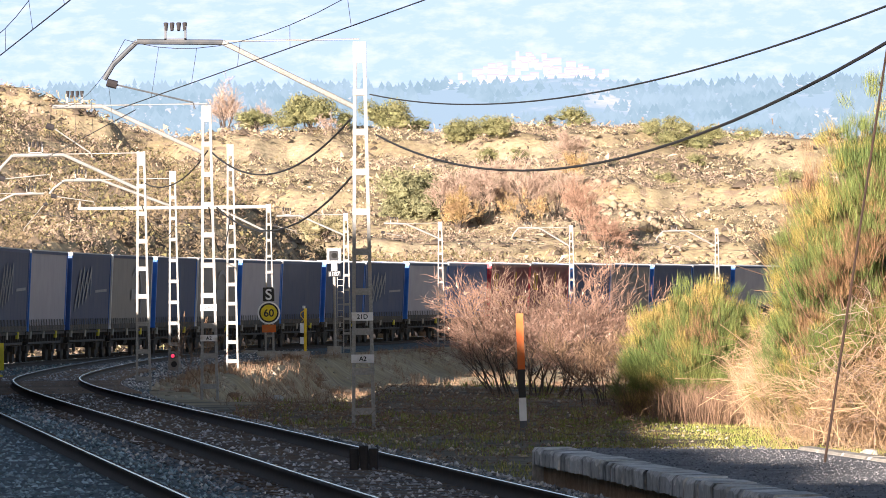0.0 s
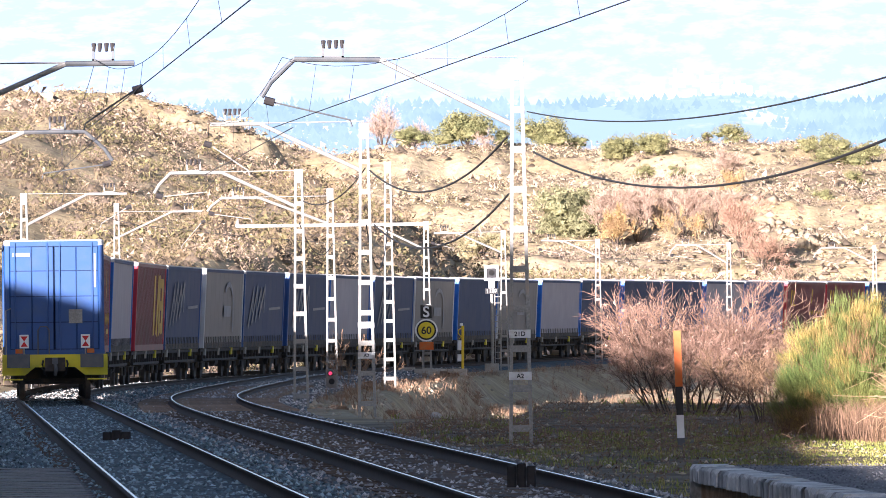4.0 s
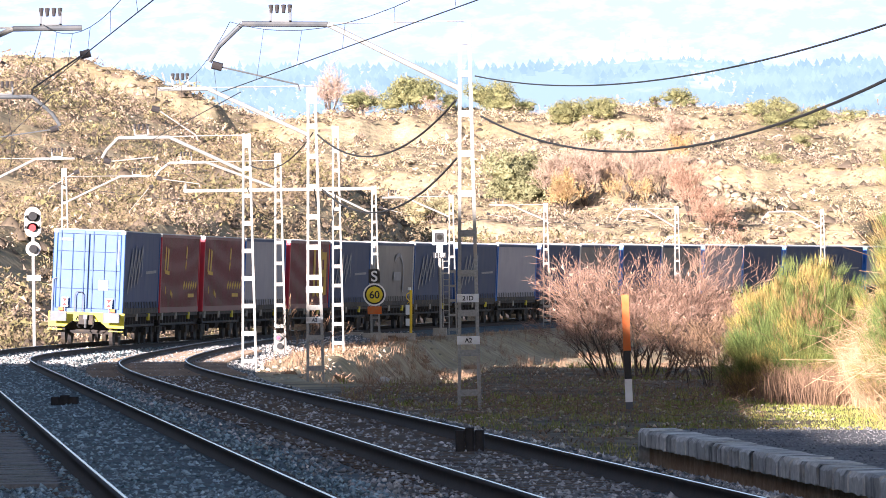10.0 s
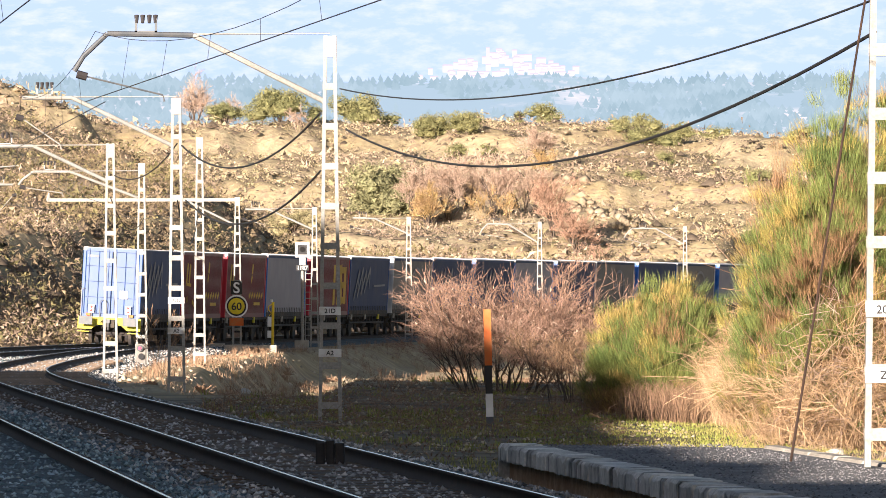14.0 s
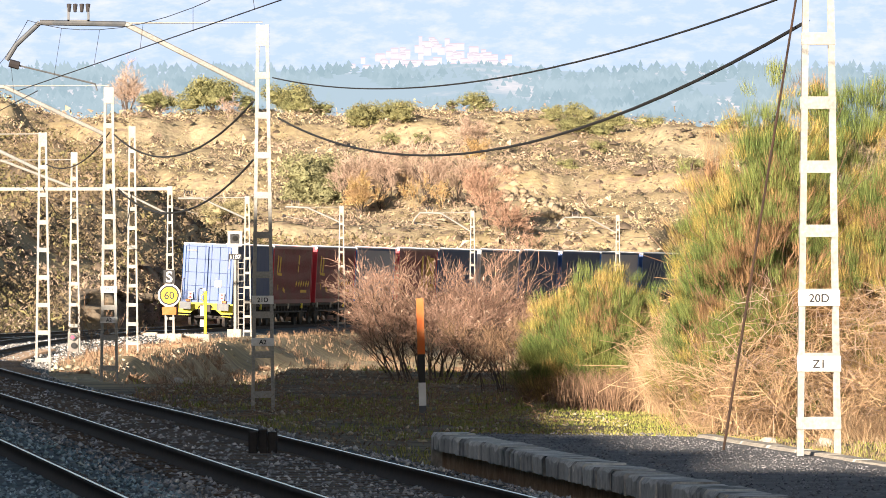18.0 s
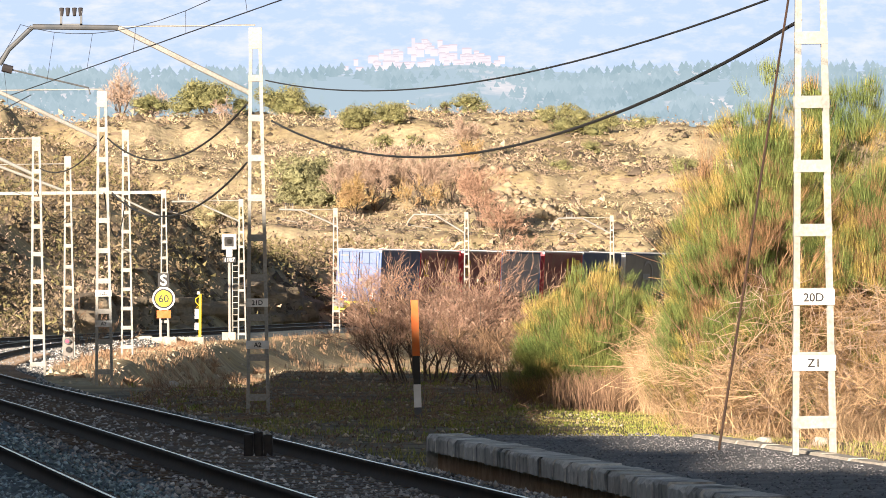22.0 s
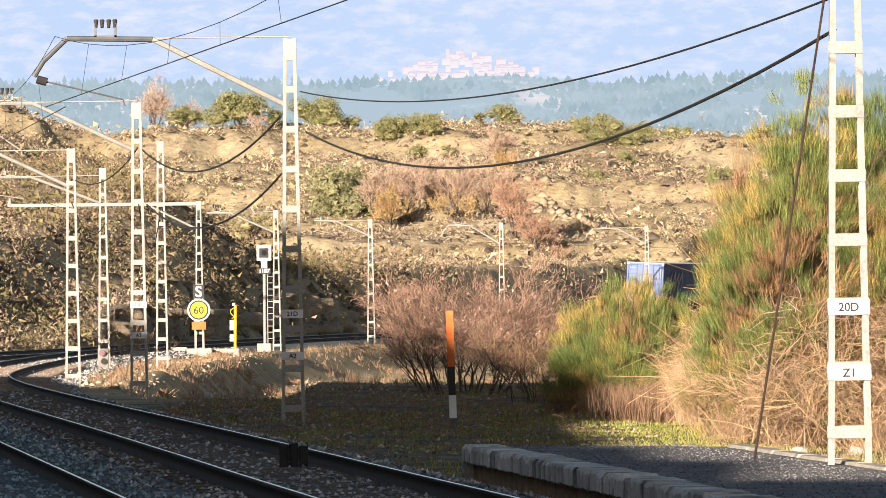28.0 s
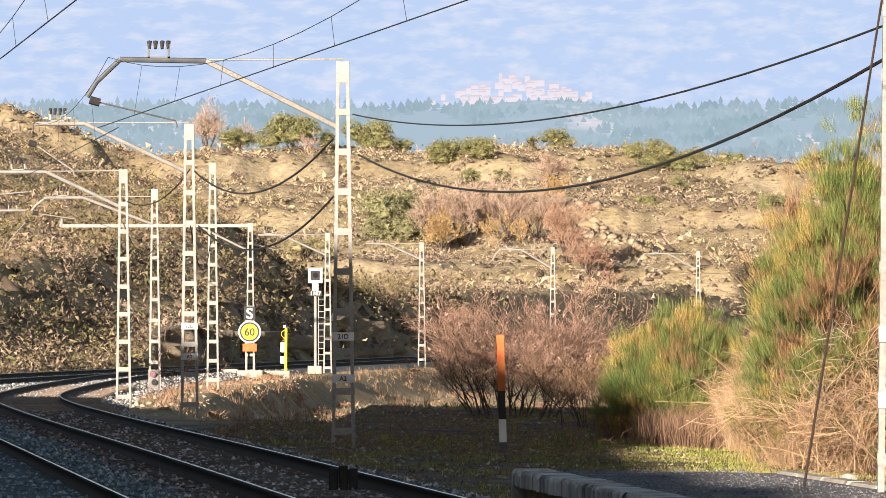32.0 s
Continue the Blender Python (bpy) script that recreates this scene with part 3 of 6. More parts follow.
def build_track(line, name, label):
    tr = thing(name, label, "railway track", kind="structure")
    v, f = ribbon(line, [(-2.9, -0.50), (-1.75, -0.19), (-0.9, -0.165), (0.9, -0.165), (1.75, -0.19), (2.9, -0.50)])
    part("ballast", array_mesh("ballast", v, f, M["ballast"]), None, tr)
    for o in (-GAUGE / 2 - 0.036, GAUGE / 2 + 0.036):
        v, f = ribbon(line, rail_section(o))
        r = part("rail", array_mesh("rail", v, f, M["rail_side"]), None, tr)
        v, f = ribbon(line, [(o - 0.034 if o > 0 else o + 0.002, -0.003), (o - 0.026 if o > 0 else o + 0.008, 0.0), (o - 0.008 if o > 0 else o + 0.026, 0.0), (o - 0.002 if o > 0 else o + 0.034, -0.003)])
        part("running_surface", array_mesh("running_surface", v, f, M["rail_top"]), None, r, "polished steel running surface")
    return tr


main_track = build_track(MAIN, "main_track", "curved main railway track with rusty rails on ballast")
side_track = build_track(SIDE, "loop_track", "station loop track with rusty rails and wooden sleepers")




def timber(parent, line, start, count, gap, sink, mesh):
    """Sleepers along a line from the given y, as parts that share one mesh."""
    ys = np.array([p[1] for p in line])
    y = start
    for k in range(count):
        x, yy, a, cant, z = (float(np.interp(y, ys, [p[j] for p in line])) for j in range(5))
        ob = part("sleeper", mesh, None, parent)
        ob.matrix_local = Matrix.Translation((x, yy, z - sink)) @ Euler((0, math.atan(cant), -a + random.uniform(-0.02, 0.02))).to_matrix().to_4x4()
        y += gap * math.cos(a)


sleeper_mesh = Geo().box(-1.3, 1.3, -0.13, 0.13, -0.1, 0.02, bevel=0.02).mesh("sleeper", M["sleeper"])
crossing_mesh = Geo().box(-1.7, 1.9, -0.13, 0.13, -0.1, 0.03, bevel=0.02).mesh("crossing_timber", M["timber"])
timber(side_track, SIDE, 62.0, 150, 0.62, 0.179, sleeper_mesh)
timber(side_track, SIDE, 155.5, 110, 0.60, 0.172, crossing_mesh)
timber(main_track, MAIN, 62.0, 200, 0.62, 0.186, sleeper_mesh)


# ---- lattice masts ----
def build_mast(x, y, z0, height, width, dull=0.0, plates=(), label="white lattice catenary mast of two channels"):
    """Two tapering channels joined by batten plates. Below the height dull the paint is gone."""
    m = thing("catenary_mast", label, "mast", pose(x, y, z0), "catenary masts")
    top = width * 0.52
    levels = [(0.0, dull, "dull"), (dull, height, "galv")] if dull else [(0.0, height, "galv")]
    for sgn in (-1, 1):
        for za, zb, mat in levels:
            ring = [(0.0, -0.07), (0.062, -0.07), (0.062, -0.056), (0.012, -0.056), (0.012, 0.056), (0.062, 0.056), (0.062, 0.07), (0.0, 0.07)]
            v = []
            for z in (za, zb):
                w = (width + (top - width) * z / height) / 2
                v += [(sgn * (w - o), yy, z) for o, yy in ring]
            f = [tuple(range(8)), tuple(range(15, 7, -1))] + [(i, i + 8, (i + 1) % 8 + 8, (i + 1) % 8) for i in range(8)]
            g = Geo().add(v, f if sgn > 0 else [q[::-1] for q in f])
            part("upright", g, M[mat], m)
    n = max(3, round((height - 0.5) / (0.64 if height > 7.2 else 0.72)))
    for i in range(n + 1):
        z = 0.32 + (height - 0.52) * i / n
        w = (width + (top - width) * z / height) / 2
        h = 0.06 if i < n else 0.19
        mat = M["dull"] if z < dull else M["galv"]
        part("batten_plate", Geo().box(-w - 0.004, w + 0.004, -0.083, -0.073, z - h, z + h), mat, m)
        part("batten_plate", Geo().box(-w - 0.004, w + 0.004, 0.073, 0.083, z - h, z + h), mat, m)
    for z, words in plates:
        w = (width + (top - width) * z / height) / 2 + 0.01
        pl = part("number_plate", Geo().box(-w, w, -0.10, -0.086, z - 0.075, z + 0.075), M["white_paint"], m, "white enamel plate with black characters")
        lettering(words, 0.115, M["black_paint"], pl, (0, -0.1025, z - 0.040))
    return m


def lettering(words, size, mat, parent, where, name="lettering", turn=0.0):
    """Raised characters that face -y."""
    c = bpy.data.curves.new(name, "FONT")
    c.body, c.size, c.align_x, c.extrude, c.offset = words, size, "CENTER", 0.001, size * 0.018
    c.materials.append(mat)
    ob = new(name, c)
    ob.parent = parent
    ob.matrix_local = pose(*where, 90, 0, turn)
    return ob


MASTS = dict(a=(-2.73, 122, -0.46, 7.0, 0.43, 0.0, ((1.27, "A2"), (2.03, "21D"))), b=(3.95, 66, 0.10, 7.4, 0.43, 0.0, ((0.90, "Z1"), (1.54, "20D"))),
             c=(-7.22, 160, -0.40, 6.97, 0.43, 0.0, ((1.46, "A2"), (2.18, "22D"))), d=(-10.1, 184, -0.45, 6.52, 0.43),
             e=(-11.56, 230, -0.45, 6.94, 0.42), f=(-9.38, 225, -0.3, 7.55, 0.42), g=(-10.76, 298, -0.45, 6.85, 0.42), h=(-7.95, 322, -0.45, 6.75, 0.42),
             i=(-3.76, 350, -0.2, 6.4, 0.42), j=(3.35, 388, 0.0, 6.4, 0.42), k=(13.05, 433, 0.1, 6.55, 0.42), l=(-22.5, 235, -0.45, 7.0, 0.42), m=(-24.6, 300, 1.5, 5.9, 0.42),
             n=(-13.7, 122, -0.45, 7.0, 0.43), o=(-17.9, 160, -0.45, 7.0, 0.43))
MAST = {key: build_mast(*row) for key, row in MASTS.items()}


def build_cantilever(key, sgn, root, knee, tip, elbow=None, mat="galv", tie=True, contact=5.35):
    """The bracket of a mast: strut, top bar, dropped elbow, insulators and steady arm. Heights over the rail."""
    m = MAST[key]
    x0, y0, z0 = MASTS[key][:3]

    def at(dx, z):
        return (sgn * dx, 0.0, z - z0)

    part("strut", Geo().tube([at(0.1, root), at(knee[0], knee[1])], 0.05, 8), M["galv"], m)
    if tie:
        part("tie_rod", Geo().tube([at(0.0, knee[1] + 0.03), at(knee[0], knee[1] + 0.02)], 0.016, 5), M["galv"], m)
    bar = part("top_bar", Geo().tube([at(knee[0], knee[1]), at(tip[0], tip[1])], 0.05, 8), M[mat], m)
    end = tip
    if elbow:
        part("elbow", Geo().tube([at(*tip), at(tip[0] + (elbow[0] - tip[0]) * 0.72, tip[1] + (elbow[1] - tip[1]) * 0.6), at(*elbow)], 0.045, 8), M[mat], m)
        end = elbow
    mid = knee[0] + (tip[0] - knee[0]) * 0.55
    fr = Geo()
    for q in (-0.18, 0.18):
        fr.box(sgn * mid + q - 0.02, sgn * mid + q + 0.02, -0.03, 0.03, knee[1] - z0 + 0.04, knee[1] - z0 + 0.30)
    fr.box(sgn * mid - 0.2, sgn * mid + 0.2, -0.03, 0.03, knee[1] - z0 + 0.05, knee[1] - z0 + 0.08)
    frame_ = part("insulator_frame", fr, M[mat], bar)
    for q in (-0.17, -0.06, 0.06, 0.17):
        g = Geo().tube([(sgn * mid + q, -0.02, knee[1] - z0 + 0.22), (sgn * mid + q, 0.02, knee[1] - z0 + 0.36)], 0.028, 8, 0.045)
        part("insulator", g, M["insulator"], bar)
    s0 = (end[0] + (0.15 if elbow is None else -0.05), end[1] - (0.45 if elbow is None else 0.05))
    arm_end = (tip[0] - 1.0 if elbow else tip[0] - 0.9, contact)
    part("steady_insulator", Geo().tube([at(s0[0], s0[1]), at(s0[0] - 0.18, s0[1] - 0.05)], 0.075, 8), M["insulator"], m)
    part("steady_arm", Geo().tube([at(s0[0] - 0.15, s0[1] - 0.04), at(arm_end[0], arm_end[1] + 0.12), at(arm_end[0] - 0.03, arm_end[1])], 0.018, 6), M["dark_steel"] if mat != "galv" else M["galv"], m)


build_cantilever("a", -1, 5.35, (2.47, 6.55), (4.02, 6.58), (4.62, 5.9), "dark_steel")
build_cantilever("c", -1, 5.45, (2.47, 6.58), (3.65, 6.58))
build_cantilever("d", -1, 5.05, (2.1, 6.0), (3.5, 6.0), (3.95, 5.45))
build_cantilever("e", -1, 5.3, (2.44, 6.2), (3.7, 6.2), (4.2, 5.75))
build_cantilever("h", -1, 5.25, (2.2, 6.2), (3.3, 6.2))
build_cantilever("i", -1, 5.35, (1.75, 6.1), (2.9, 6.15))
build_cantilever("j", -1, 5.2, (1.8, 6.25), (3.0, 6.28), (3.4, 5.75))
build_cantilever("k", -1, 5.5, (1.9, 6.5), (3.4, 6.5), (3.9, 5.9))
build_cantilever("l", 1, 5.45, (2.24, 6.5), (3.6, 6.5))
build_cantilever("m", 1, 5.9, (2.5, 7.0), (3.8, 7.0))
build_cantilever("n", 1, 5.4, (2.8, 6.55), (4.05, 6.55), None, "dark_steel")
build_cantilever("o", 1, 5.4, (2.6, 6.45), (4.05, 6.45), (4.7, 5.75), "dark_steel")
# the long beam of the mast by the speed sign
part("beam", Geo().box(-8.4, 0.1, -0.06, 0.06, 6.66, 6.80), M["galv"], MAST["g"])
part("beam_strut", Geo().tube([(-0.15, 0, 5.65), (-2.1, 0, 6.62)], 0.05, 8), M["galv"], MAST["g"])
part("beam_end", Geo().tube([(-8.35, 0, 6.7), (-8.3, 0, 7.05)], 0.10, 8, 0.04), M["galv"], MAST["g"])
part("guy_wire", Geo().tube([(-0.08, 0, 5.3), (-0.82, 2.6, -0.05)], 0.012, 6, 0.015), M["rail_side"], MAST["b"], "dark steel guy wire")


# ---- overhead wires ----
def sagging(p, q, sag, n=14):
    p, q = Vector(p), Vector(q)
    return [p.lerp(q, i / n) - Vector((0, 0, 4 * sag * (i / n) * (1 - i / n))) for i in range(n + 1)]


def build_line(line_at, supports, name, label, r=0.009):
    """Contact wire, messenger wire and droppers over one track."""
    w = thing(name, label, "overhead wire", kind="structure")
    for y0, y1 in zip(supports, supports[1:]):
        a, b = line_at(y0), line_at(y1)
        off = 0.18
        c0, c1 = Vector((a[0] + off, y0, 5.35)), Vector((b[0] - off, y1, 5.35))
        part("contact_wire", Geo().tube([c0, c1], r, 5), M["wire"], w)
        m0, m1 = Vector((a[0], y0, 6.62)), Vector((b[0], y1, 6.62))
        sag = 0.92 * ((y1 - y0) / 55.0) ** 2
        ms = sagging(m0, m1, sag, 16)
        part("messenger_wire", Geo().tube(ms, r * 0.65, 5), M["wire"], w)
        k = max(3, int((y1 - y0) / 7))
        for i in range(1, k):
            f = i / k
            pm = m0.lerp(m1, f) - Vector((0, 0, 4 * sag * f * (1 - f)))
            part("dropper", Geo().tube([pm, c0.lerp(c1, f)], 0.0035, 4), M["wire"], w)


def on_main(y):
    return (float(np.interp(y, TRACK_Y, TRACK_X)) + (0.25 if y > 190 else 0.6 if y < 100 else 0.0),)


def on_loop(y):
    return (float(np.interp(y, [p[1] for p in SIDE], [p[0] for p in SIDE])) + (1.75 if y < 100 else 0.0),)


build_line(on_main, [8, 66, 122, 160, 200, 235, 268, 300, 322, 350, 388, 433, 470], "main_line_wires", "dark overhead contact and messenger wires")
build_line(on_loop, [8, 66, 122, 160, 184, 230, 270, 300], "loop_line_wires", "dark overhead contact and messenger wires")
feeders = thing("feeder_cables", "thick black feeder cables slung between masts", "cable", kind="structure")
for p, q, sag, r in (((-2.55, 122, 5.58), (3.85, 66, 4.67), 0.52, 0.012), ((-2.45, 122, 4.85), (3.85, 66, 4.35), 0.97, 0.018), ((-2.9, 122, 5.15), (-7.1, 160, 5.45), 0.75, 0.02),
                     ((-2.9, 122, 4.1), (-7.0, 160, 4.15), 0.75, 0.02), 
                     ((-7.2, 160, 5.5), (-10.0, 184, 5.2), 0.4, 0.016), ((-7.2, 160, 4.2), (-9.4, 225, 5.0), 1.2, 0.016), ((-10.1, 184, 4.6), (-11.5, 230, 4.6), 0.6, 0.014)):
    part("cable", Geo().tube(sagging(p, q, sag, 24), r, 6), M["cable"], feeders)


# ---- the train ----
BOX_L, BOX_W, BOX_H, DECK, PITCH = 11.6, 2.5, 2.88, 1.12, 12.1


def build_container(kind):
    """A 45-foot container; its rear doors look along -y, its origin is at the middle of its floor."""
    side, end, label, marks = KINDS[kind]
    c = thing("container", label, "container", group="containers on the train")
    w, l = BOX_W / 2, BOX_L / 2
    for sgn in (-1, 1):
        y, outer = -l + 0.12, []
        soft = "curtain" in side
        step = 1.23 if soft else 0.30
        while y + step < l - 0.1:      # folds of a curtain, or corrugated steel
            cut = (0.46, 0.5, 0.57, 0.6) if soft else (0.30, 0.42, 0.80, 0.92)
            lift = 0.004 if soft else 0.028
            for q, o in zip((0.0, *cut), (0, 0, lift, lift, 0)):
                outer.append((sgn * (w - 0.033 + o), y + q * step))
            y += step
        outer.append((sgn * (w - 0.033), l - 0.12))
        ring = outer + [(sgn * (w - 0.07), l - 0.12), (sgn * (w - 0.07), -l + 0.12)]
        g = Geo().prism(ring if sgn > 0 else ring[::-1], 0.20, BOX_H - 0.12)
        part("side_panel", g, M[side], c)
        part("bottom_rail", Geo().box(sgn * (w - 0.04) - 0.04, sgn * (w - 0.04) + 0.04, -l + 0.1, l - 0.1, 0.0, 0.2), M["wagon"] if "curtain" in side else M[side], c)
        part("top_rail", Geo().box(sgn * (w - 0.035) - 0.04, sgn * (w - 0.035) + 0.04, -l + 0.1, l - 0.1, BOX_H - 0.12, BOX_H - 0.02), M["curtain_dark"] if "curtain" in side else M[side], c)
        for e in (-1, 1):
            part("corner_post", Geo().box(sgn * (w - 0.07) - 0.07, sgn * (w - 0.07) + 0.07, e * (l - 0.07) - 0.07, e * (l - 0.07) + 0.07, 0.1, BOX_H - 0.1, bevel=0.02), M[end], c)
            for z in (0.06, BOX_H - 0.06):
                part("corner_casting", Geo().box(sgn * (w - 0.08) - 0.085, sgn * (w - 0.08) + 0.085, e * (l - 0.08) - 0.085, e * (l - 0.08) + 0.085, z - 0.06, z + 0.065, bevel=0.03), M["roof"] if z > 1 else M[end], c)
    if "curtain" in side:
        g = Geo()
        for k in range(22):
            yy = -l + 0.4 + k * 0.513
            g.box(w - 0.012, w + 0.006, yy - 0.03, yy + 0.03, 0.06, 0.42)
        part("strap_band", g, M["black_paint"], c, "row of dark buckle straps")["kind"] = "stuff"
    part("roof", Geo().box(-w + 0.03, w - 0.03, -l + 0.02, l - 0.02, BOX_H - 0.05, BOX_H + 0.02), M["roof"], c)
    part("floor", Geo().box(-w + 0.05, w - 0.05, -l + 0.02, l - 0.02, 0.02, 0.14), M["wagon"], c)
    part("front_wall", Geo().box(-w + 0.1, w - 0.1, l - 0.08, l - 0.02, 0.1, BOX_H - 0.05), M[end], c)
    for sgn in (-1, 1):
        x0, x1 = sorted((sgn * 0.012, sgn * (w - 0.14)))
        g = Geo().box(x0, x1, -l + 0.035, -l + 0.07, 0.14, BOX_H - 0.14)
        d = part("door", g, M["seam"] if kind == "rear" else M[end], c)
        zs = [0.15, 0.83, 1.48, 2.12, BOX_H - 0.15]
        xs = [x0, (x0 + x1) / 2, x1]
        for z0, z1 in zip(zs, zs[1:]) if kind == "rear" else ():      # pressed panels, four high and two wide
            for xa, xb in zip(xs, xs[1:]):
                part("door_panel", Geo().box(xa + 0.011, xb - 0.011, -l + 0.014, -l + 0.036, z0 + 0.011, z1 - 0.011, bevel=0.02), M[end], d)
        for k in (0.12, 0.86):
            xx = x0 + (x1 - x0) * k
            part("locking_bar", Geo().tube([(xx, -l - 0.012, 0.04), (xx, -l - 0.012, BOX_H - 0.05)], 0.018), M[end], d)
    part("header", Geo().box(-w + 0.12, w - 0.12, -l, -l + 0.09, BOX_H - 0.14, BOX_H - 0.01), M[end], c)
    part("sill", Geo().box(-w + 0.12, w - 0.12, -l, -l + 0.09, 0.0, 0.14), M[end], c)
    for shape in marks:
        marking(c, w, l, shape)
    return c


def marking(c, w, l, shape):
    """Painted signs on the side that faces the curve's inside, drawn as plain strokes."""
    def stroke(y0, z0, y1, z1, t, mat):
        dy, dz = y1 - y0, z1 - z0
        n = math.hypot(dy, dz)
        oy, oz = -dz / n * t, dy / n * t
        x = w + 0.004
        v = [(x, y0 + oy, z0 + oz), (x, y0 - oy, z0 - oz), (x, y1 - oy, z1 - oz), (x, y1 + oy, z1 + oz)]
        part("marking", Geo().add(v + [(x + 0.004, *p[1:]) for p in v], [(0, 1, 2, 3), (7, 6, 5, 4), (0, 4, 5, 1), (1, 5, 6, 2), (2, 6, 7, 3), (3, 7, 4, 0)]), M[mat], c)

    if shape == "script":
        for k in range(4):
            stroke(-4.6 + k * 1.0, 0.75 + 0.12 * k, -3.2 + k * 1.05, 2.25 + 0.1 * (k % 2), 0.11, "mark")
            stroke(-3.2 + k * 1.05, 2.25, -3.5 + k * 1.1, 1.3, 0.07, "mark")
        stroke(1.2, 1.45, 4.6, 1.5, 0.05, "mark")
    elif shape == "arc":
        p = [(1.2 + 1.5 * math.cos(a), 1.5 + 0.85 * math.sin(a)) for a in np.linspace(2.4, -0.3, 7)]
        for q0, q1 in zip(p, p[1:]):
            stroke(*q0, *q1, 0.09, "mark")
        stroke(2.7, 1.4, 2.65, 0.6, 0.12, "mark")
        stroke(-0.2, 1.35, 1.9, 1.35, 0.2, "mark")
    elif shape == "small_yellow":
        stroke(-4.7, 1.5, -4.5, 2.4, 0.16, "mark_yellow")
        stroke(-4.0, 1.55, -3.8, 2.35, 0.18, "mark_yellow")
        stroke(-4.7, 1.5, -3.4, 1.45, 0.07, "mark_yellow")
        stroke(1.6, 2.0, 1.7, 2.45, 0.16, "mark_yellow")
        stroke(1.4, 1.62, 1.6, 1.9, 0.12, "mark_yellow")
        for k in range(6):
            stroke(0.9 + k * 0.72, 0.92, 1.3 + k * 0.72, 1.08, 0.10, "mark_yellow")
        stroke(2.4, 0.62, 4.2, 0.62, 0.07, "mark_yellow")
        stroke(-4.4, 0.95, -4.3, 0.7, 0.09, "mark_yellow")
        stroke(-2.9, 0.75, -2.3, 0.6, 0.09, "mark_yellow")
    elif shape == "big_yellow":
        for y0, lean in ((1.3, -0.05), (2.4, 0.4), (3.5, -0.4)):
            stroke(y0, 0.5, y0 + lean, 2.5, 0.30, "mark_yellow")
        stroke(4.5, 0.55, 4.4, 2.4, 0.35, "mark_yellow")
        for z in (0.75, 1.5, 2.25):
            stroke(3.2, z, 4.3, z, 0.16, "mark_yellow")


def build_wagon():
    """Half of an articulated flat wagon, with a bogie at each end."""
    g = thing("flat_wagon", "grimy black flat wagon with open side frames", "wagon", group="wagons of the train")
    l = PITCH / 2
    for sgn in (-1, 1):
        s = Geo().box(sgn * 1.13 - 0.05, sgn * 1.13 + 0.05, -l + 0.05, l - 0.05, 1.0, 1.1).box(sgn * 1.13 - 0.05, sgn * 1.13 + 0.05, -l + 0.9, l - 0.9, 0.66, 0.74)
        for k in range(13):
            yy = -l + 0.9 + k * (2 * l - 1.8) / 12
            s.box(sgn * 1.13 - 0.04, sgn * 1.13 + 0.04, yy - 0.05, yy + 0.05, 0.68, 1.04)
        part("side_sill", s, M["wagon"], g)
    part("centre_sill", Geo().box(-0.25, 0.25, -l + 0.05, l - 0.05, 0.72, 1.06), M["wagon"], g)
    for yy in (-5.4, -1.8, 1.8, 5.4):
        part("cross_beam", Geo().box(-1.12, 1.12, yy - 0.12, yy + 0.12, 0.86, 1.10), M["wagon"], g)
    part("brake_cylinder", Geo().tube([(0.9, -0.6, 0.6), (0.9, 0.4, 0.6)], 0.17, 10), M["wagon"], g)
    for yy in (-4.7, -0.7, 3.3):
        part("twistlock", Geo().box(1.12, 1.22, yy - 0.14, yy + 0.14, 0.86, 1.2, bevel=0.03), M["buffer_yellow"] if yy > 3 else M["galv"], g)
    for yb in (-4.1, 4.1):
        b = part("bogie", Geo().box(-1.05, -0.93, yb - 1.25, yb + 1.25, 0.42, 0.62).box(0.93, 1.05, yb - 1.25, yb + 1.25, 0.42, 0.62).box(-1.0, 1.0, yb - 0.2, yb + 0.2, 0.5, 0.75), M["wagon"], g)
        for dy in (-0.9, 0.9):
            part("wheelset", Geo().disc((-0.83, yb + dy, 0.46), 0.46, 0.13, 18, "x").disc((0.83, yb + dy, 0.46), 0.46, 0.13, 18, "x").tube([(-0.9, yb + dy, 0.46), (0.9, yb + dy, 0.46)], 0.08), M["wagon"], b)
            part("axle_box", Geo().box(1.05, 1.15, yb + dy - 0.14, yb + dy + 0.14, 0.34, 0.6, bevel=0.04), M["wagon"], b)
    return g


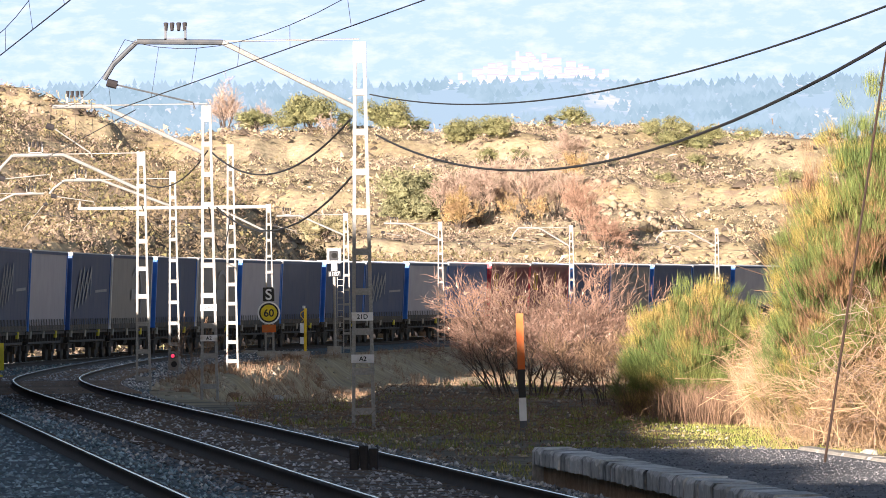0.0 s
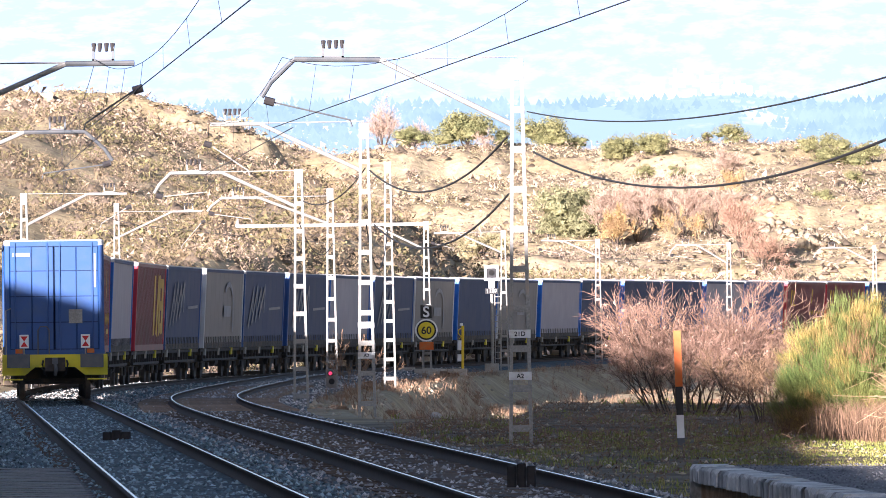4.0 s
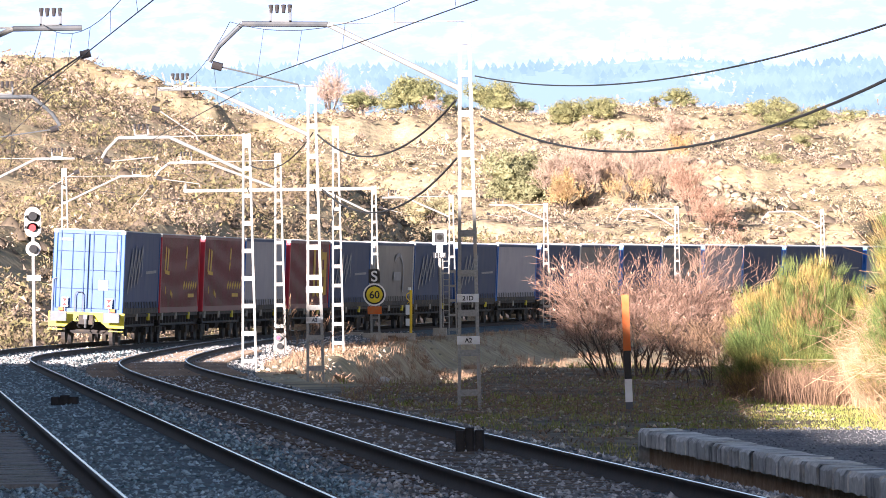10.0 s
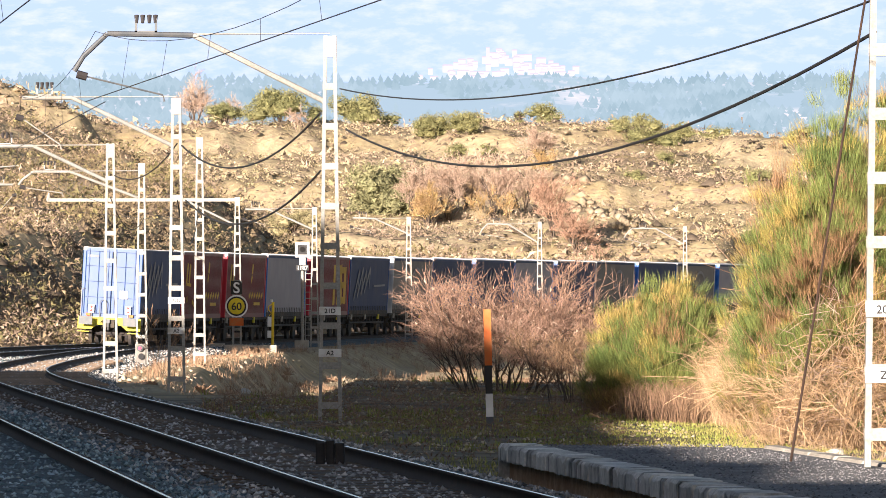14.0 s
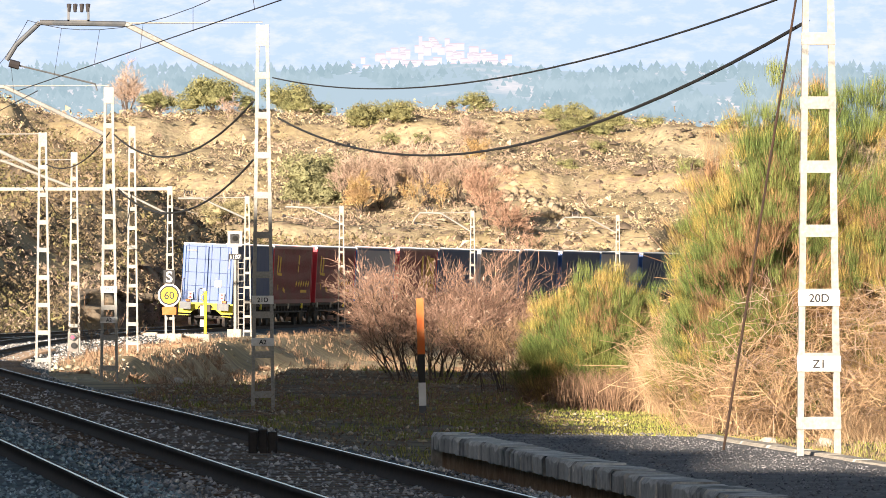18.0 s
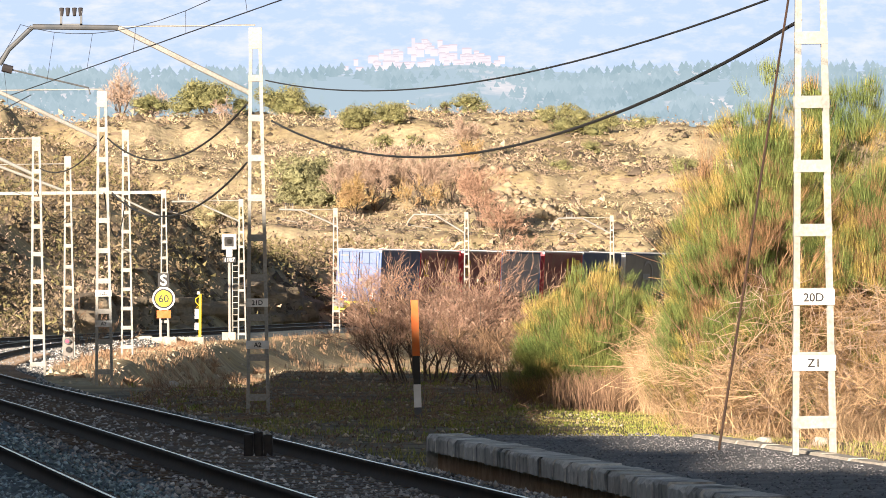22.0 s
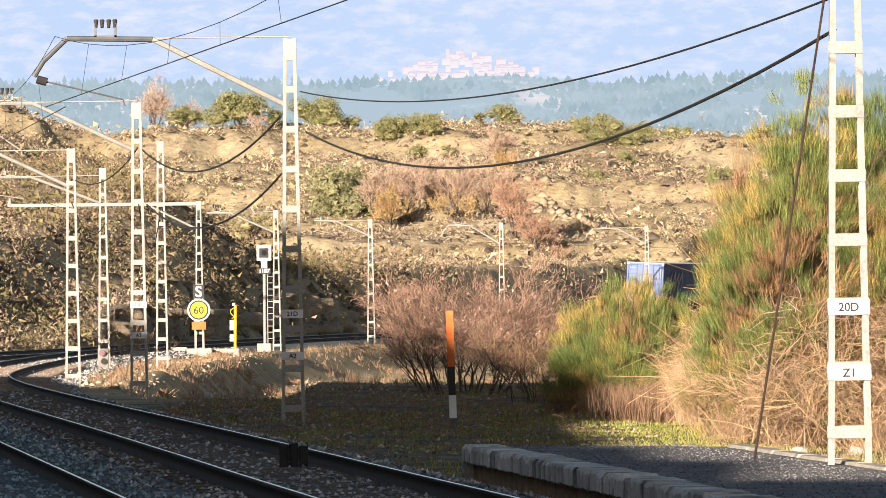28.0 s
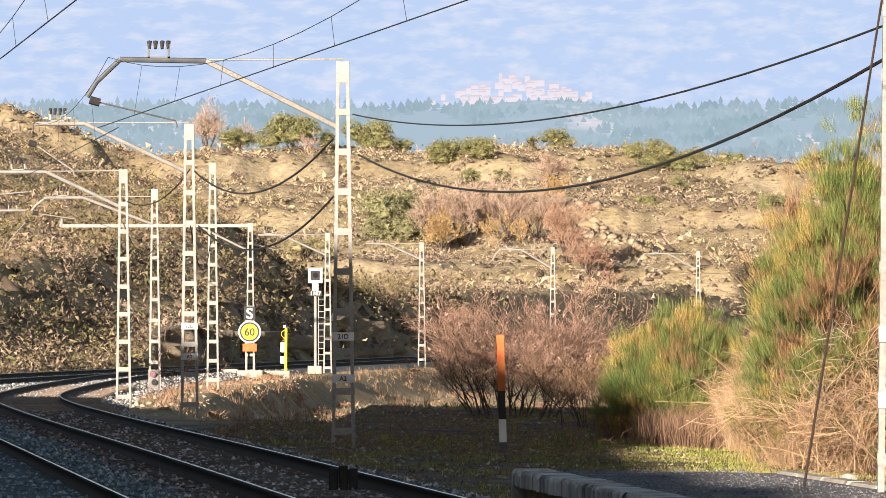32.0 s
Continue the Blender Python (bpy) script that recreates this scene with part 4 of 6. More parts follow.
def add_tail(wagon, box):
    """The yellow end of the last wagon, with buffers, coupling, hoses, steps and tail plates."""
    y = -PITCH / 2 + 0.35
    part("end_beam", Geo().add([(-1.32, y - 0.1, 0.62), (-0.75, y - 0.1, 0.62), (-0.5, y - 0.1, 0.82), (0.5, y - 0.1, 0.82), (0.75, y - 0.1, 0.62), (1.32, y - 0.1, 0.62), (1.32, y - 0.1, 1.14), (-1.32, y - 0.1, 1.14)]
                               + [(-1.32, y, 0.62), (-0.75, y, 0.62), (-0.5, y, 0.82), (0.5, y, 0.82), (0.75, y, 0.62), (1.32, y, 0.62), (1.32, y, 1.14), (-1.32, y, 1.14)],
                               [tuple(range(8)), tuple(range(15, 7, -1))] + [(i, i + 8, (i + 1) % 8 + 8, (i + 1) % 8) for i in range(8)]), M["buffer_yellow"], wagon, "yellow painted end beam")
    for sgn in (-1, 1):
        part("buffer", Geo().tube([(sgn * 0.92, y - 0.1, 0.98), (sgn * 0.92, y - 0.55, 0.98)], 0.11, 12).box(sgn * 0.92 - 0.29, sgn * 0.92 + 0.29, y - 0.62, y - 0.55, 0.81, 1.15, bevel=0.02), M["dark_steel"], wagon, "dark steel buffer with a rectangular plate")
        part("step", Geo().box(sgn * 1.05 - 0.24, sgn * 1.05 + 0.24, y - 0.2, y + 0.1, 0.50, 0.53), M["buffer_yellow"], wagon)
        tp = part("tail_plate", Geo().box(sgn * 0.77 - 0.115, sgn * 0.77 + 0.115, y - 0.14, y - 0.12, 1.30, 1.64), M["glossy_white"], wagon, "white tail plate with a red hourglass")
        x = sgn * 0.77
        part("red_hourglass", Geo().add([(x - .09, y - .144, 1.60), (x + .09, y - .144, 1.60), (x, y - .144, 1.47), (x - .09, y - .144, 1.34), (x + .09, y - .144, 1.34)], [(0, 2, 1), (2, 3, 4)]), M["red_paint"], tp)
        part("tail_lamp", Geo().box(sgn * 0.9 - 0.09, sgn * 0.9 + 0.09, y - 0.13, y - 0.1, 1.17, 1.28), M["orange_paint"], wagon)
        part("rail_post", Geo().tube([(sgn * 0.77, y - 0.11, 1.1), (sgn * 0.77, y - 0.11, 1.4)], 0.02), M["galv"], wagon)
    part("coupling", Geo().box(-0.07, 0.07, y - 0.45, y - 0.1, 0.9, 1.06).tube([(0, y - 0.4, 0.95), (0.02, y - 0.42, 0.75), (0.0, y - 0.35, 0.62)], 0.045, 8), M["dark_steel"], wagon)
    for sgn in (-1, 1):
        part("brake_hose", Geo().tube([(sgn * 0.3, y - 0.1, 0.98), (sgn * 0.32, y - 0.3, 0.9), (sgn * 0.27, y - 0.34, 0.66), (sgn * 0.2, y - 0.28, 0.6)], 0.025, 6), M["black_paint"], wagon)
    part("hand_rail", Geo().tube([(-1.22, y - 0.12, 1.14), (-1.22, y - 0.12, 2.25), (-1.10, y - 0.05, 2.3)], 0.016, 6), M["galv"], wagon)
    part("hoop", Geo().tube([(-0.42, y - 0.12, 1.14), (-0.42, y - 0.12, 1.75), (-0.36, y - 0.12, 1.84), (-0.2, y - 0.12, 1.84), (-0.14, y - 0.12, 1.75), (-0.14, y - 0.12, 1.14)], 0.018, 6), M["dark_steel"], wagon)
    part("notice_plate", Geo().box(0.36, 0.70, -BOX_L / 2 - 0.012, -BOX_L / 2 - 0.002, 0.80, 1.15), M["galv"], box, "grey metal notice plate")
    part("code_bar", Geo().box(1.0, 1.05, -BOX_L / 2 - 0.006, -BOX_L / 2 + 0.03, 1.7, 2.55), M["mark"], box)
    part("code_bar", Geo().box(-1.05, -0.6, -BOX_L / 2 - 0.006, -BOX_L / 2 + 0.03, 2.48, 2.58), M["mark"], box)


KINDS = {
    "rear": ("curtain_dark", "blue", "dark blue container with plain rear doors at the train's tail", ("script",)),
    "slate": ("curtain_dark", "blue", "slate-blue curtain-sided container with blue ends", ("script",)),
    "plain": ("curtain_dark", "blue_light", "plain slate curtain-sided container with bright blue ends", ()),
    "grey": ("curtain_grey", "blue_light", "pale grey curtain-sided container with bright blue ends", ()),
    "brown": ("curtain_brown", "roof", "brown-grey curtain-sided container with pale ends", ("arc",)),
    "maroon": ("maroon", "red_end", "maroon container with small yellow markings and a red end", ("small_yellow",)),
    "banner": ("maroon", "red_end", "maroon container with tall yellow bars on its side", ("big_yellow",)),
    "blue": ("blue", "blue", "plain blue corrugated steel container", ()),
}
ORDER = ["rear", "maroon", "maroon", "grey", "banner", "slate", "brown", "slate", "slate", "grey", "slate", "brown", "plain", "brown", "grey", "plain",
         "plain", "slate", "grey", "blue", "maroon", "maroon", "plain", "brown", "plain", "slate", "grey", "slate", "plain", "plain", "slate", "brown"]
# the tail's distance past the start of the bend, second by second
TAIL = [-53.8, -43.4, -32.9, -22.4, -11.7, -1.0, 9.9, 20.9, 31.4, 42.0, 53.0, 64.3, 75.9, 87.6, 99.4, 111.1, 122.8, 134.3, 146.0, 157.5, 168.8, 180.2,
        191.8, 203.6, 215.6, 227.9, 240.6, 253.6, 267.0, 281.0, 295.0, 308.5, 322.0]
MOVERS = []
made, first_wagon = {}, None
for i, kind in enumerate(ORDER):
    if kind not in made:
        made[kind] = box = build_container(kind)
    else:
        box = copy_thing(made[kind], pose(0, 0, 0))
    if first_wagon is None:
        first_wagon = wagon = build_wagon()
    else:
        wagon = copy_thing(first_wagon, pose(0, 0, 0))
    ahead = 24.7 * (i // 2) + BOX_L / 2 + (11.9 if i % 2 else 0.0)
    MOVERS.append((box, ahead, DECK))
    MOVERS.append((wagon, ahead + (0.1 if i % 2 else -0.1), 0.0))
add_tail(first_wagon, made["rear"])


def rolling(ahead, lift, t):
    """The pose of something that rides the main track."""
    s = TAIL[t] + ahead
    x, y, a, cant = main_line(s)
    return Matrix.Translation((x, y, rise(s))) @ Euler((0, math.atan(cant), -a)).to_matrix().to_4x4() @ Matrix.Translation((0, 0, lift))


# ---- platform ----
def build_platform():
    p = thing("platform", "low station platform with worn asphalt and a stained concrete edge", "platform", kind="structure")
    e0, e1, b0, b1 = Vector((0.18, 77)), Vector((7.4, 0)), Vector((3.2, 75)), Vector((10.2, 0))
    part("asphalt", Geo().prism([tuple(e0 + Vector((0.3, 0))), tuple(e1 + Vector((0.3, 0))), tuple(b1), tuple(b0)][::-1], -0.35, 0.095), M["asphalt"], p)
    part("wall", Geo().prism([tuple(e0 + Vector((0.14, -0.1))), tuple(e1 + Vector((0.14, 0))), tuple(e1 + Vector((0.29, 0))), tuple(e0 + Vector((0.29, -0.1)))][::-1], -0.45, -0.08), M["plat_wall"], p)
    def slabs(p0, p1, n, depth, name, mat, top):
        """Kerb slabs in a row; their upper front edge is chipped and uneven along its length."""
        d = p1 - p0
        cuts = 7
        for k in range(n):
            q0, q1 = p0 + d * (k / n + 0.0007), p0 + d * ((k + 1) / n - 0.0007)
            lift, push = 0.016 * random.random(), 0.012 * random.random()
            v, f = [], []
            for i in range(cuts + 1):
                x, y = q0.lerp(q1, i / cuts)
                x += push
                chip = 0.022 + 0.05 * random.random() ** 3 + (0.06 * random.random() if random.random() < 0.12 else 0.0)
                z = top + lift + 0.005 * random.random()
                v += [(x + 0.003 * random.random(), y, -0.09 + 0.025 * random.random()), (x + 0.003 * random.random(), y, z - chip), (x + chip * 0.9, y, z), (x - push + depth, y, z), (x - push + depth, y, -0.08)]
            for i in range(cuts):
                f += [(i * 5 + a, i * 5 + (a + 1) % 5, i * 5 + 5 + (a + 1) % 5, i * 5 + 5 + a) for a in range(5)]
            f += [(4, 3, 2, 1, 0), tuple(cuts * 5 + a for a in range(5))]
            part(name, Geo().add(v, f), M[mat], p)

    slabs(e0, e1, 74, 0.42, "edge_slab", "concrete_old", 0.10)
    slabs(b0 + Vector((-0.12, 0)), b1 + Vector((-0.12, 0)), 40, 0.2, "kerb_stone", "concrete", 0.11)
    for k in range(3):
        q0, q1 = e0.lerp(b0, k / 3 + 0.003), e0.lerp(b0, (k + 1) / 3 - 0.003)
        part("kerb_stone", Geo().prism([(q0.x, q0.y + 0.02), (q1.x, q1.y + 0.02), (q1.x, q1.y + 0.3), (q0.x, q0.y + 0.3)], -0.3, 0.06 - 0.03 * k), M["concrete_old"], p)


build_platform()


# ---- marker post ----
post = thing("marker_post", "leaning marker post painted orange, black and white", "post", pose(0.15, 117, -0.42, 0, -1.5, 0))
part("shaft", Geo().box(-0.062, 0.062, -0.05, 0.05, 0, 0.16), M["dark_steel"], post)
part("white_band", Geo().box(-0.064, 0.064, -0.05, 0.05, 0.16, 0.56), M["white_paint"], post)
part("black_band", Geo().box(-0.06, 0.06, -0.05, 0.05, 0.56, 1.05), M["black_paint"], post)
part("orange_band", Geo().box(-0.064, 0.064, -0.05, 0.05, 1.05, 2.02), M["orange_paint"], post)


# ---- plants ----
def blades(base, n, radius, height, lean, width, up=0.35):
    """Thin upright stalks spread over a disc: arrays of vertices and triangles."""
    a, r = rng.uniform(0, 2 * np.pi, n), radius * np.sqrt(rng.uniform(0, 1, n))
    x, y = base[0] + r * np.cos(a), base[1] + r * np.sin(a)
    h = height * rng.uniform(0.55, 1.0, n) * np.sqrt(np.clip(1.08 - (r / radius) ** 2, 0.05, 1))
    b = rng.uniform(0, 2 * np.pi, n)
    dx = lean * h * (np.cos(a) * r / radius + rng.normal(0, 0.35, n))
    dy = lean * h * (np.sin(a) * r / radius + rng.normal(0, 0.35, n))
    z = base[2] + rng.uniform(0, up, n) * h
    wx, wy = np.cos(b) * width, np.sin(b) * width
    p0 = np.stack([x - wx, y - wy, z], -1)
    p1 = np.stack([x + wx, y + wy, z], -1)
    p2 = np.stack([x + dx * 0.4 + wx * 0.7, y + dy * 0.4 + wy * 0.7, z + (h + base[2] - z + 0.0) * 0.55], -1)
    p3 = np.stack([x + dx * 0.4 - wx * 0.7, y + dy * 0.4 - wy * 0.7, z + (h + base[2] - z + 0.0) * 0.55], -1)
    p4 = np.stack([x + dx, y + dy, base[2] + h], -1)
    v = np.stack([p0, p1, p2, p3, p4], 1).reshape(-1, 3)
    k = np.arange(n)[:, None] * 5
    f = np.concatenate([k + [0, 1, 2], k + [0, 2, 3], k + [3, 2, 4]])
    return v, f


def merge(parts):
    vs, fs, n = [], [], 0
    for v, f in parts:
        vs.append(v)
        fs.append(f + n)
        n += len(v)
    return np.concatenate(vs), np.concatenate(fs)


def plant(name, label, category, pieces, mat, group="", kind="", smooth=False):
    v, f = merge(pieces)
    return tagged(new(name, array_mesh(name, v, f, mat, smooth)), label, category, group, kind)


def clumps(centres, sizes, n, leaf, flat=0.8, seed=1):
    """Domes of small leaves: for each centre n triangles spread over a rough half-ball."""
    g = np.random.default_rng(seed)
    c = np.repeat(np.asarray(centres, dtype=float), n, axis=0)
    s = np.repeat(np.asarray(sizes, dtype=float), n)
    m = len(c)
    d = g.normal(0, 1, (m, 3))
    d /= np.linalg.norm(d, axis=1)[:, None]
    d[:, 2] = np.abs(d[:, 2]) * flat
    p = c + d * (s * g.uniform(0.68, 1.0, m) * (0.8 + 0.4 * vnoise(d[:, 0] * 3 + c[:, 0], d[:, 1] * 3 + c[:, 1], 2)))[:, None]
    a, b = g.normal(0, 1, (m, 3)), g.normal(0, 1, (m, 3))
    k = (leaf * s * g.uniform(0.6, 1.3, m))[:, None]
    v = np.stack([p + a * k * 0.6, p + b * k * 0.6, p - (a + b) * k * 0.45 + [0, 0, 0.0]], 1).reshape(-1, 3)
    return v, np.arange(m * 3).reshape(-1, 3)


def cushions(centres, sizes, spikes, seed=1, squash=0.8, rings=3, sides=7, length=0.30, rough=(0.42, 1.18)):
    """Rounded shrubs: a lumpy solid dome for each centre, bristling with thin spikes."""
    g = np.random.default_rng(seed)
    c, s = np.asarray(centres, dtype=float), np.asarray(sizes, dtype=float)
    n = len(c)
    s3 = s[:, None] * np.stack([g.uniform(0.8, 1.3, n), g.uniform(0.8, 1.2, n), g.uniform(0.7, 1.15, n) * squash], -1)
    rows = []
    for i in range(rings):
        t = math.pi / 2 * (i / rings)
        for j in range(sides):
            a = 2 * math.pi * (j + 0.5 * (i % 2)) / sides
            d = np.array([math.cos(a) * math.cos(t), math.sin(a) * math.cos(t), math.sin(t)])
            rows.append(c + d * s3 * g.uniform(*rough, n)[:, None])
    rows.append(c + np.array([0, 0, 1.0]) * s3 * g.uniform(0.75, 1.05, n)[:, None])
    k = len(rows)
    f = []
    for i in range(rings - 1):
        for j in range(sides):
            p, q = i * sides + j, i * sides + (j + 1) % sides
            f += [(p, q, p + sides), (q, q + sides, p + sides)]
    f += [((rings - 1) * sides + j, (rings - 1) * sides + (j + 1) % sides, k - 1) for j in range(sides)]
    body = np.stack(rows, 1).reshape(-1, 3), (np.arange(n)[:, None, None] * k + np.array(f)[None]).reshape(-1, 3)
    m = n * spikes
    d = g.normal(0, 1, (m, 3))
    d /= np.linalg.norm(d, axis=1)[:, None]
    d[:, 2] = np.abs(d[:, 2])
    cs, ss = np.repeat(c, spikes, axis=0), np.repeat(s3, spikes, axis=0)
    p = cs + d * ss * 0.82
    w = g.normal(0, 1, (m, 3)) * (0.025 * ss)
    e = p + (d + g.normal(0, 0.35, (m, 3)) + [0, 0, 0.3]) * ss * (length * g.uniform(0.5, 1.3, m))[:, None]
    if not spikes:
        return [body]
    hair = np.stack([p - w, p + w, e], 1).reshape(-1, 3), np.arange(m * 3).reshape(-1, 3)
    return [body, hair]


def segments(p0, p1, r0, r1):
    """Three-sided tapering sticks from p0 to p1."""
    p0, p1 = np.asarray(p0, dtype=float), np.asarray(p1, dtype=float)
    d = p1 - p0
    d /= np.linalg.norm(d, axis=1)[:, None] + 1e-9
    ref = np.where(np.abs(d[:, 2:3]) < 0.9, np.array([[0, 0, 1.0]]), np.array([[1.0, 0, 0]]))
    a = np.cross(d, ref)
    a /= np.linalg.norm(a, axis=1)[:, None] + 1e-9
    b = np.cross(d, a)
    v = []
    for p, r in ((p0, r0), (p1, r1)):
        for q in (0, 2.094, 4.189):
            v.append(p + (a * math.cos(q) + b * math.sin(q)) * np.asarray(r)[:, None])
    v = np.stack(v, 1).reshape(-1, 3)
    k = np.arange(len(p0))[:, None] * 6
    f = np.concatenate([k + t for t in ([0, 1, 4], [0, 4, 3], [1, 2, 5], [1, 5, 4], [2, 0, 3], [2, 3, 5])])
    return v, f


def twigs(p0, p1, r0, r1, seed=1):
    """Flat tapering slivers from p0 to p1, for the finest twigs."""
    g = np.random.default_rng(seed)
    d = p1 - p0
    a = np.cross(d, g.normal(0, 1, d.shape))
    a /= np.linalg.norm(a, axis=1)[:, None] + 1e-9
    r0, r1 = np.broadcast_to(r0, len(p0))[:, None], np.broadcast_to(r1, len(p0))[:, None]
    v = np.stack([p0 - a * r0, p0 + a * r0, p1 + a * r1, p1 - a * r1], 1).reshape(-1, 3)
    k = np.arange(len(p0))[:, None] * 4
    return v, np.concatenate([k + [0, 1, 2], k + [0, 2, 3]])


def branching(base, height, spread, stems, levels, r0, seed, kids=4, droop=0.0, foot=0.12):
    """A bush or tree of sticks that fork: start points, end points and thickness."""
    g = random.Random(seed)
    out = []

    def grow(p, d, length, r, level):
        q = p + d * length
        mid = p + d * length * 0.5 + Vector((g.gauss(0, 1), g.gauss(0, 1), g.gauss(0, 1))) * length * 0.06
        out.append((p, mid, r, r * 0.8))
        out.append((mid, q, r * 0.8, r * 0.6))
        if level == 0:
            return
        for k in range(kids):
            t = g.uniform(0.35, 1.0)
            e = (d + Vector((g.gauss(0, 0.5), g.gauss(0, 0.5), g.gauss(0.12 - droop, 0.35)))).normalized()
            grow(p.lerp(q, t), e, length * g.uniform(0.45, 0.75), r * 0.5, level - 1)

    for i in range(stems):
        a = 2 * math.pi * (i + g.random()) / stems
        tilt = spread * g.uniform(0.2, 1.0)
        d = Vector((math.cos(a) * tilt, math.sin(a) * tilt, 1)).normalized()
        grow(Vector(base) + Vector((math.cos(a), math.sin(a), 0)) * foot * g.random() ** 0.5, d, height * g.uniform(0.42, 0.58), r0, levels)
    return tuple(np.array([tuple(o[k]) if k < 2 else o[k] for o in out]) for k in range(4))


def shoots(centres, n, length, up, spread, width, seed):
    """Sprays of thin stalks: n from each centre, pointing outwards and up."""
    g = np.random.default_rng(seed)
    c = np.asarray(centres, dtype=float)
    m = len(c) * n
    p, out = np.repeat(c[:, :3], n, axis=0), np.repeat(c[:, 3:6], n, axis=0)
    p = p + g.normal(0, 0.06, (m, 3)) * np.array([1, 1, 0.7])
    d = out + np.array([0, 0, up]) + g.normal(0, spread, (m, 3))
    d /= np.linalg.norm(d, axis=1)[:, None]
    h = length * g.uniform(0.5, 1.1, m)[:, None]
    b = g.uniform(0, 2 * np.pi, m)
    w = np.stack([np.cos(b), np.sin(b), np.zeros(m)], -1) * width
    tip = p + d * h + np.array([0, 0, 0.10]) * h
    v = np.stack([p - w, p + w, tip], 1).reshape(-1, 3)
    return v, np.arange(m * 3).reshape(-1, 3)


def dome(c, rx, ry, h, n, seed, low=0.15):
    """Points in the outer part of a lumpy dome, with their outward directions."""
    g = np.random.default_rng(seed)
    a = g.uniform(0, 2 * np.pi, n)
    t = np.arccos(g.uniform(0, 1, n))
    lump = 0.78 + 0.4 * vnoise(np.cos(a) * 2.2 + 7 + c[0], np.sin(a) * 2.2 + t * 2.4, seed)
    k = lump * g.uniform(0.55, 1.0, n) ** 0.5
    d = np.stack([np.sin(t) * np.cos(a), np.sin(t) * np.sin(a), np.cos(t)], -1)
    p = np.array(c) + d * np.array([rx, ry, h]) * k[:, None] * 0.86
    p[:, 2] = np.maximum(p[:, 2], c[2] + low)
    return np.concatenate([p, d], 1)


def mesh_part(name, pieces, mat, parent, label="", kind=""):
    v, f = merge(pieces)
    ob = part(name, array_mesh(name, v, f, mat), None, parent, label)
    if kind:
        ob["kind"] = kind
    return ob


# -- bare shrub behind the marker post
bare = thing("bare_shrub", "wide bare winter shrub with fine reddish twigs", "shrub")
sx = branching((0.42, 150, -0.55), 2.95, 0.80, 26, 4, 0.024, 5, 5, 0.0, 0.9)
thick = sx[2] > 0.008
mesh_part("branch_frame", [segments(sx[0][thick], sx[1][thick], sx[2][thick], sx[3][thick])], M["bark"], bare)
middle = ~thick & (sx[2] > 0.0042)
fine = ~thick & ~middle
mesh_part("bough_mass", [twigs(sx[0][middle], sx[1][middle], 0.0055, 0.0042)], M["brown_stalk"], bare, "brown boughs", "stuff")
mesh_part("twig_mass", [twigs(sx[0][fine], sx[1][fine], 0.0036, 0.0024)], M["twig"], bare, "fine reddish twigs", "stuff")
tips = sx[1][~thick][::60]
mesh_part("seed_mass", [clumps(tips[tips[:, 2] > 0.7], np.full(int((tips[:, 2] > 0.7).sum()), 0.07), 3, 0.5, 1.0, 4)], M["pinkish"], bare, "pinkish dry seed heads", "stuff")

side_shrub = thing("bare_shrub", "dark leafless shrub between the tall bushes", "shrub")
sy = branching((2.0, 142, -0.5), 1.9, 0.9, 16, 3, 0.016, 15, 5, 0.0, 0.7)
mesh_part("branch_frame", [segments(*(q[sy[2] > 0.006] for q in sy))], M["bark"], side_shrub)
mesh_part("twig_mass", [twigs(sy[0][sy[2] <= 0.006], sy[1][sy[2] <= 0.006], 0.006, 0.004)], M["brown_stalk"], side_shrub, "fine brown twigs", "stuff")

# -- broom bushes
def tussocks(pts_, count, size, seed):
    """Gathers points of a dome into tufts, so that the outline breaks up and gaps stay between."""
    g = np.random.default_rng(seed)
    n = len(pts_)
    heads = pts_[g.integers(0, n, count)]
    pick = heads[g.integers(0, count, n)]
    o = g.normal(0, 1, (n, 3)) * size * np.array([1, 1, 0.8])
    out = pts_.copy()
    out[:, :3] = pick[:, :3] + o + pick[:, 3:6] * 0.12
    out[:, 3:6] = pick[:, 3:6] * 0.5 + o / size * 0.42
    return out


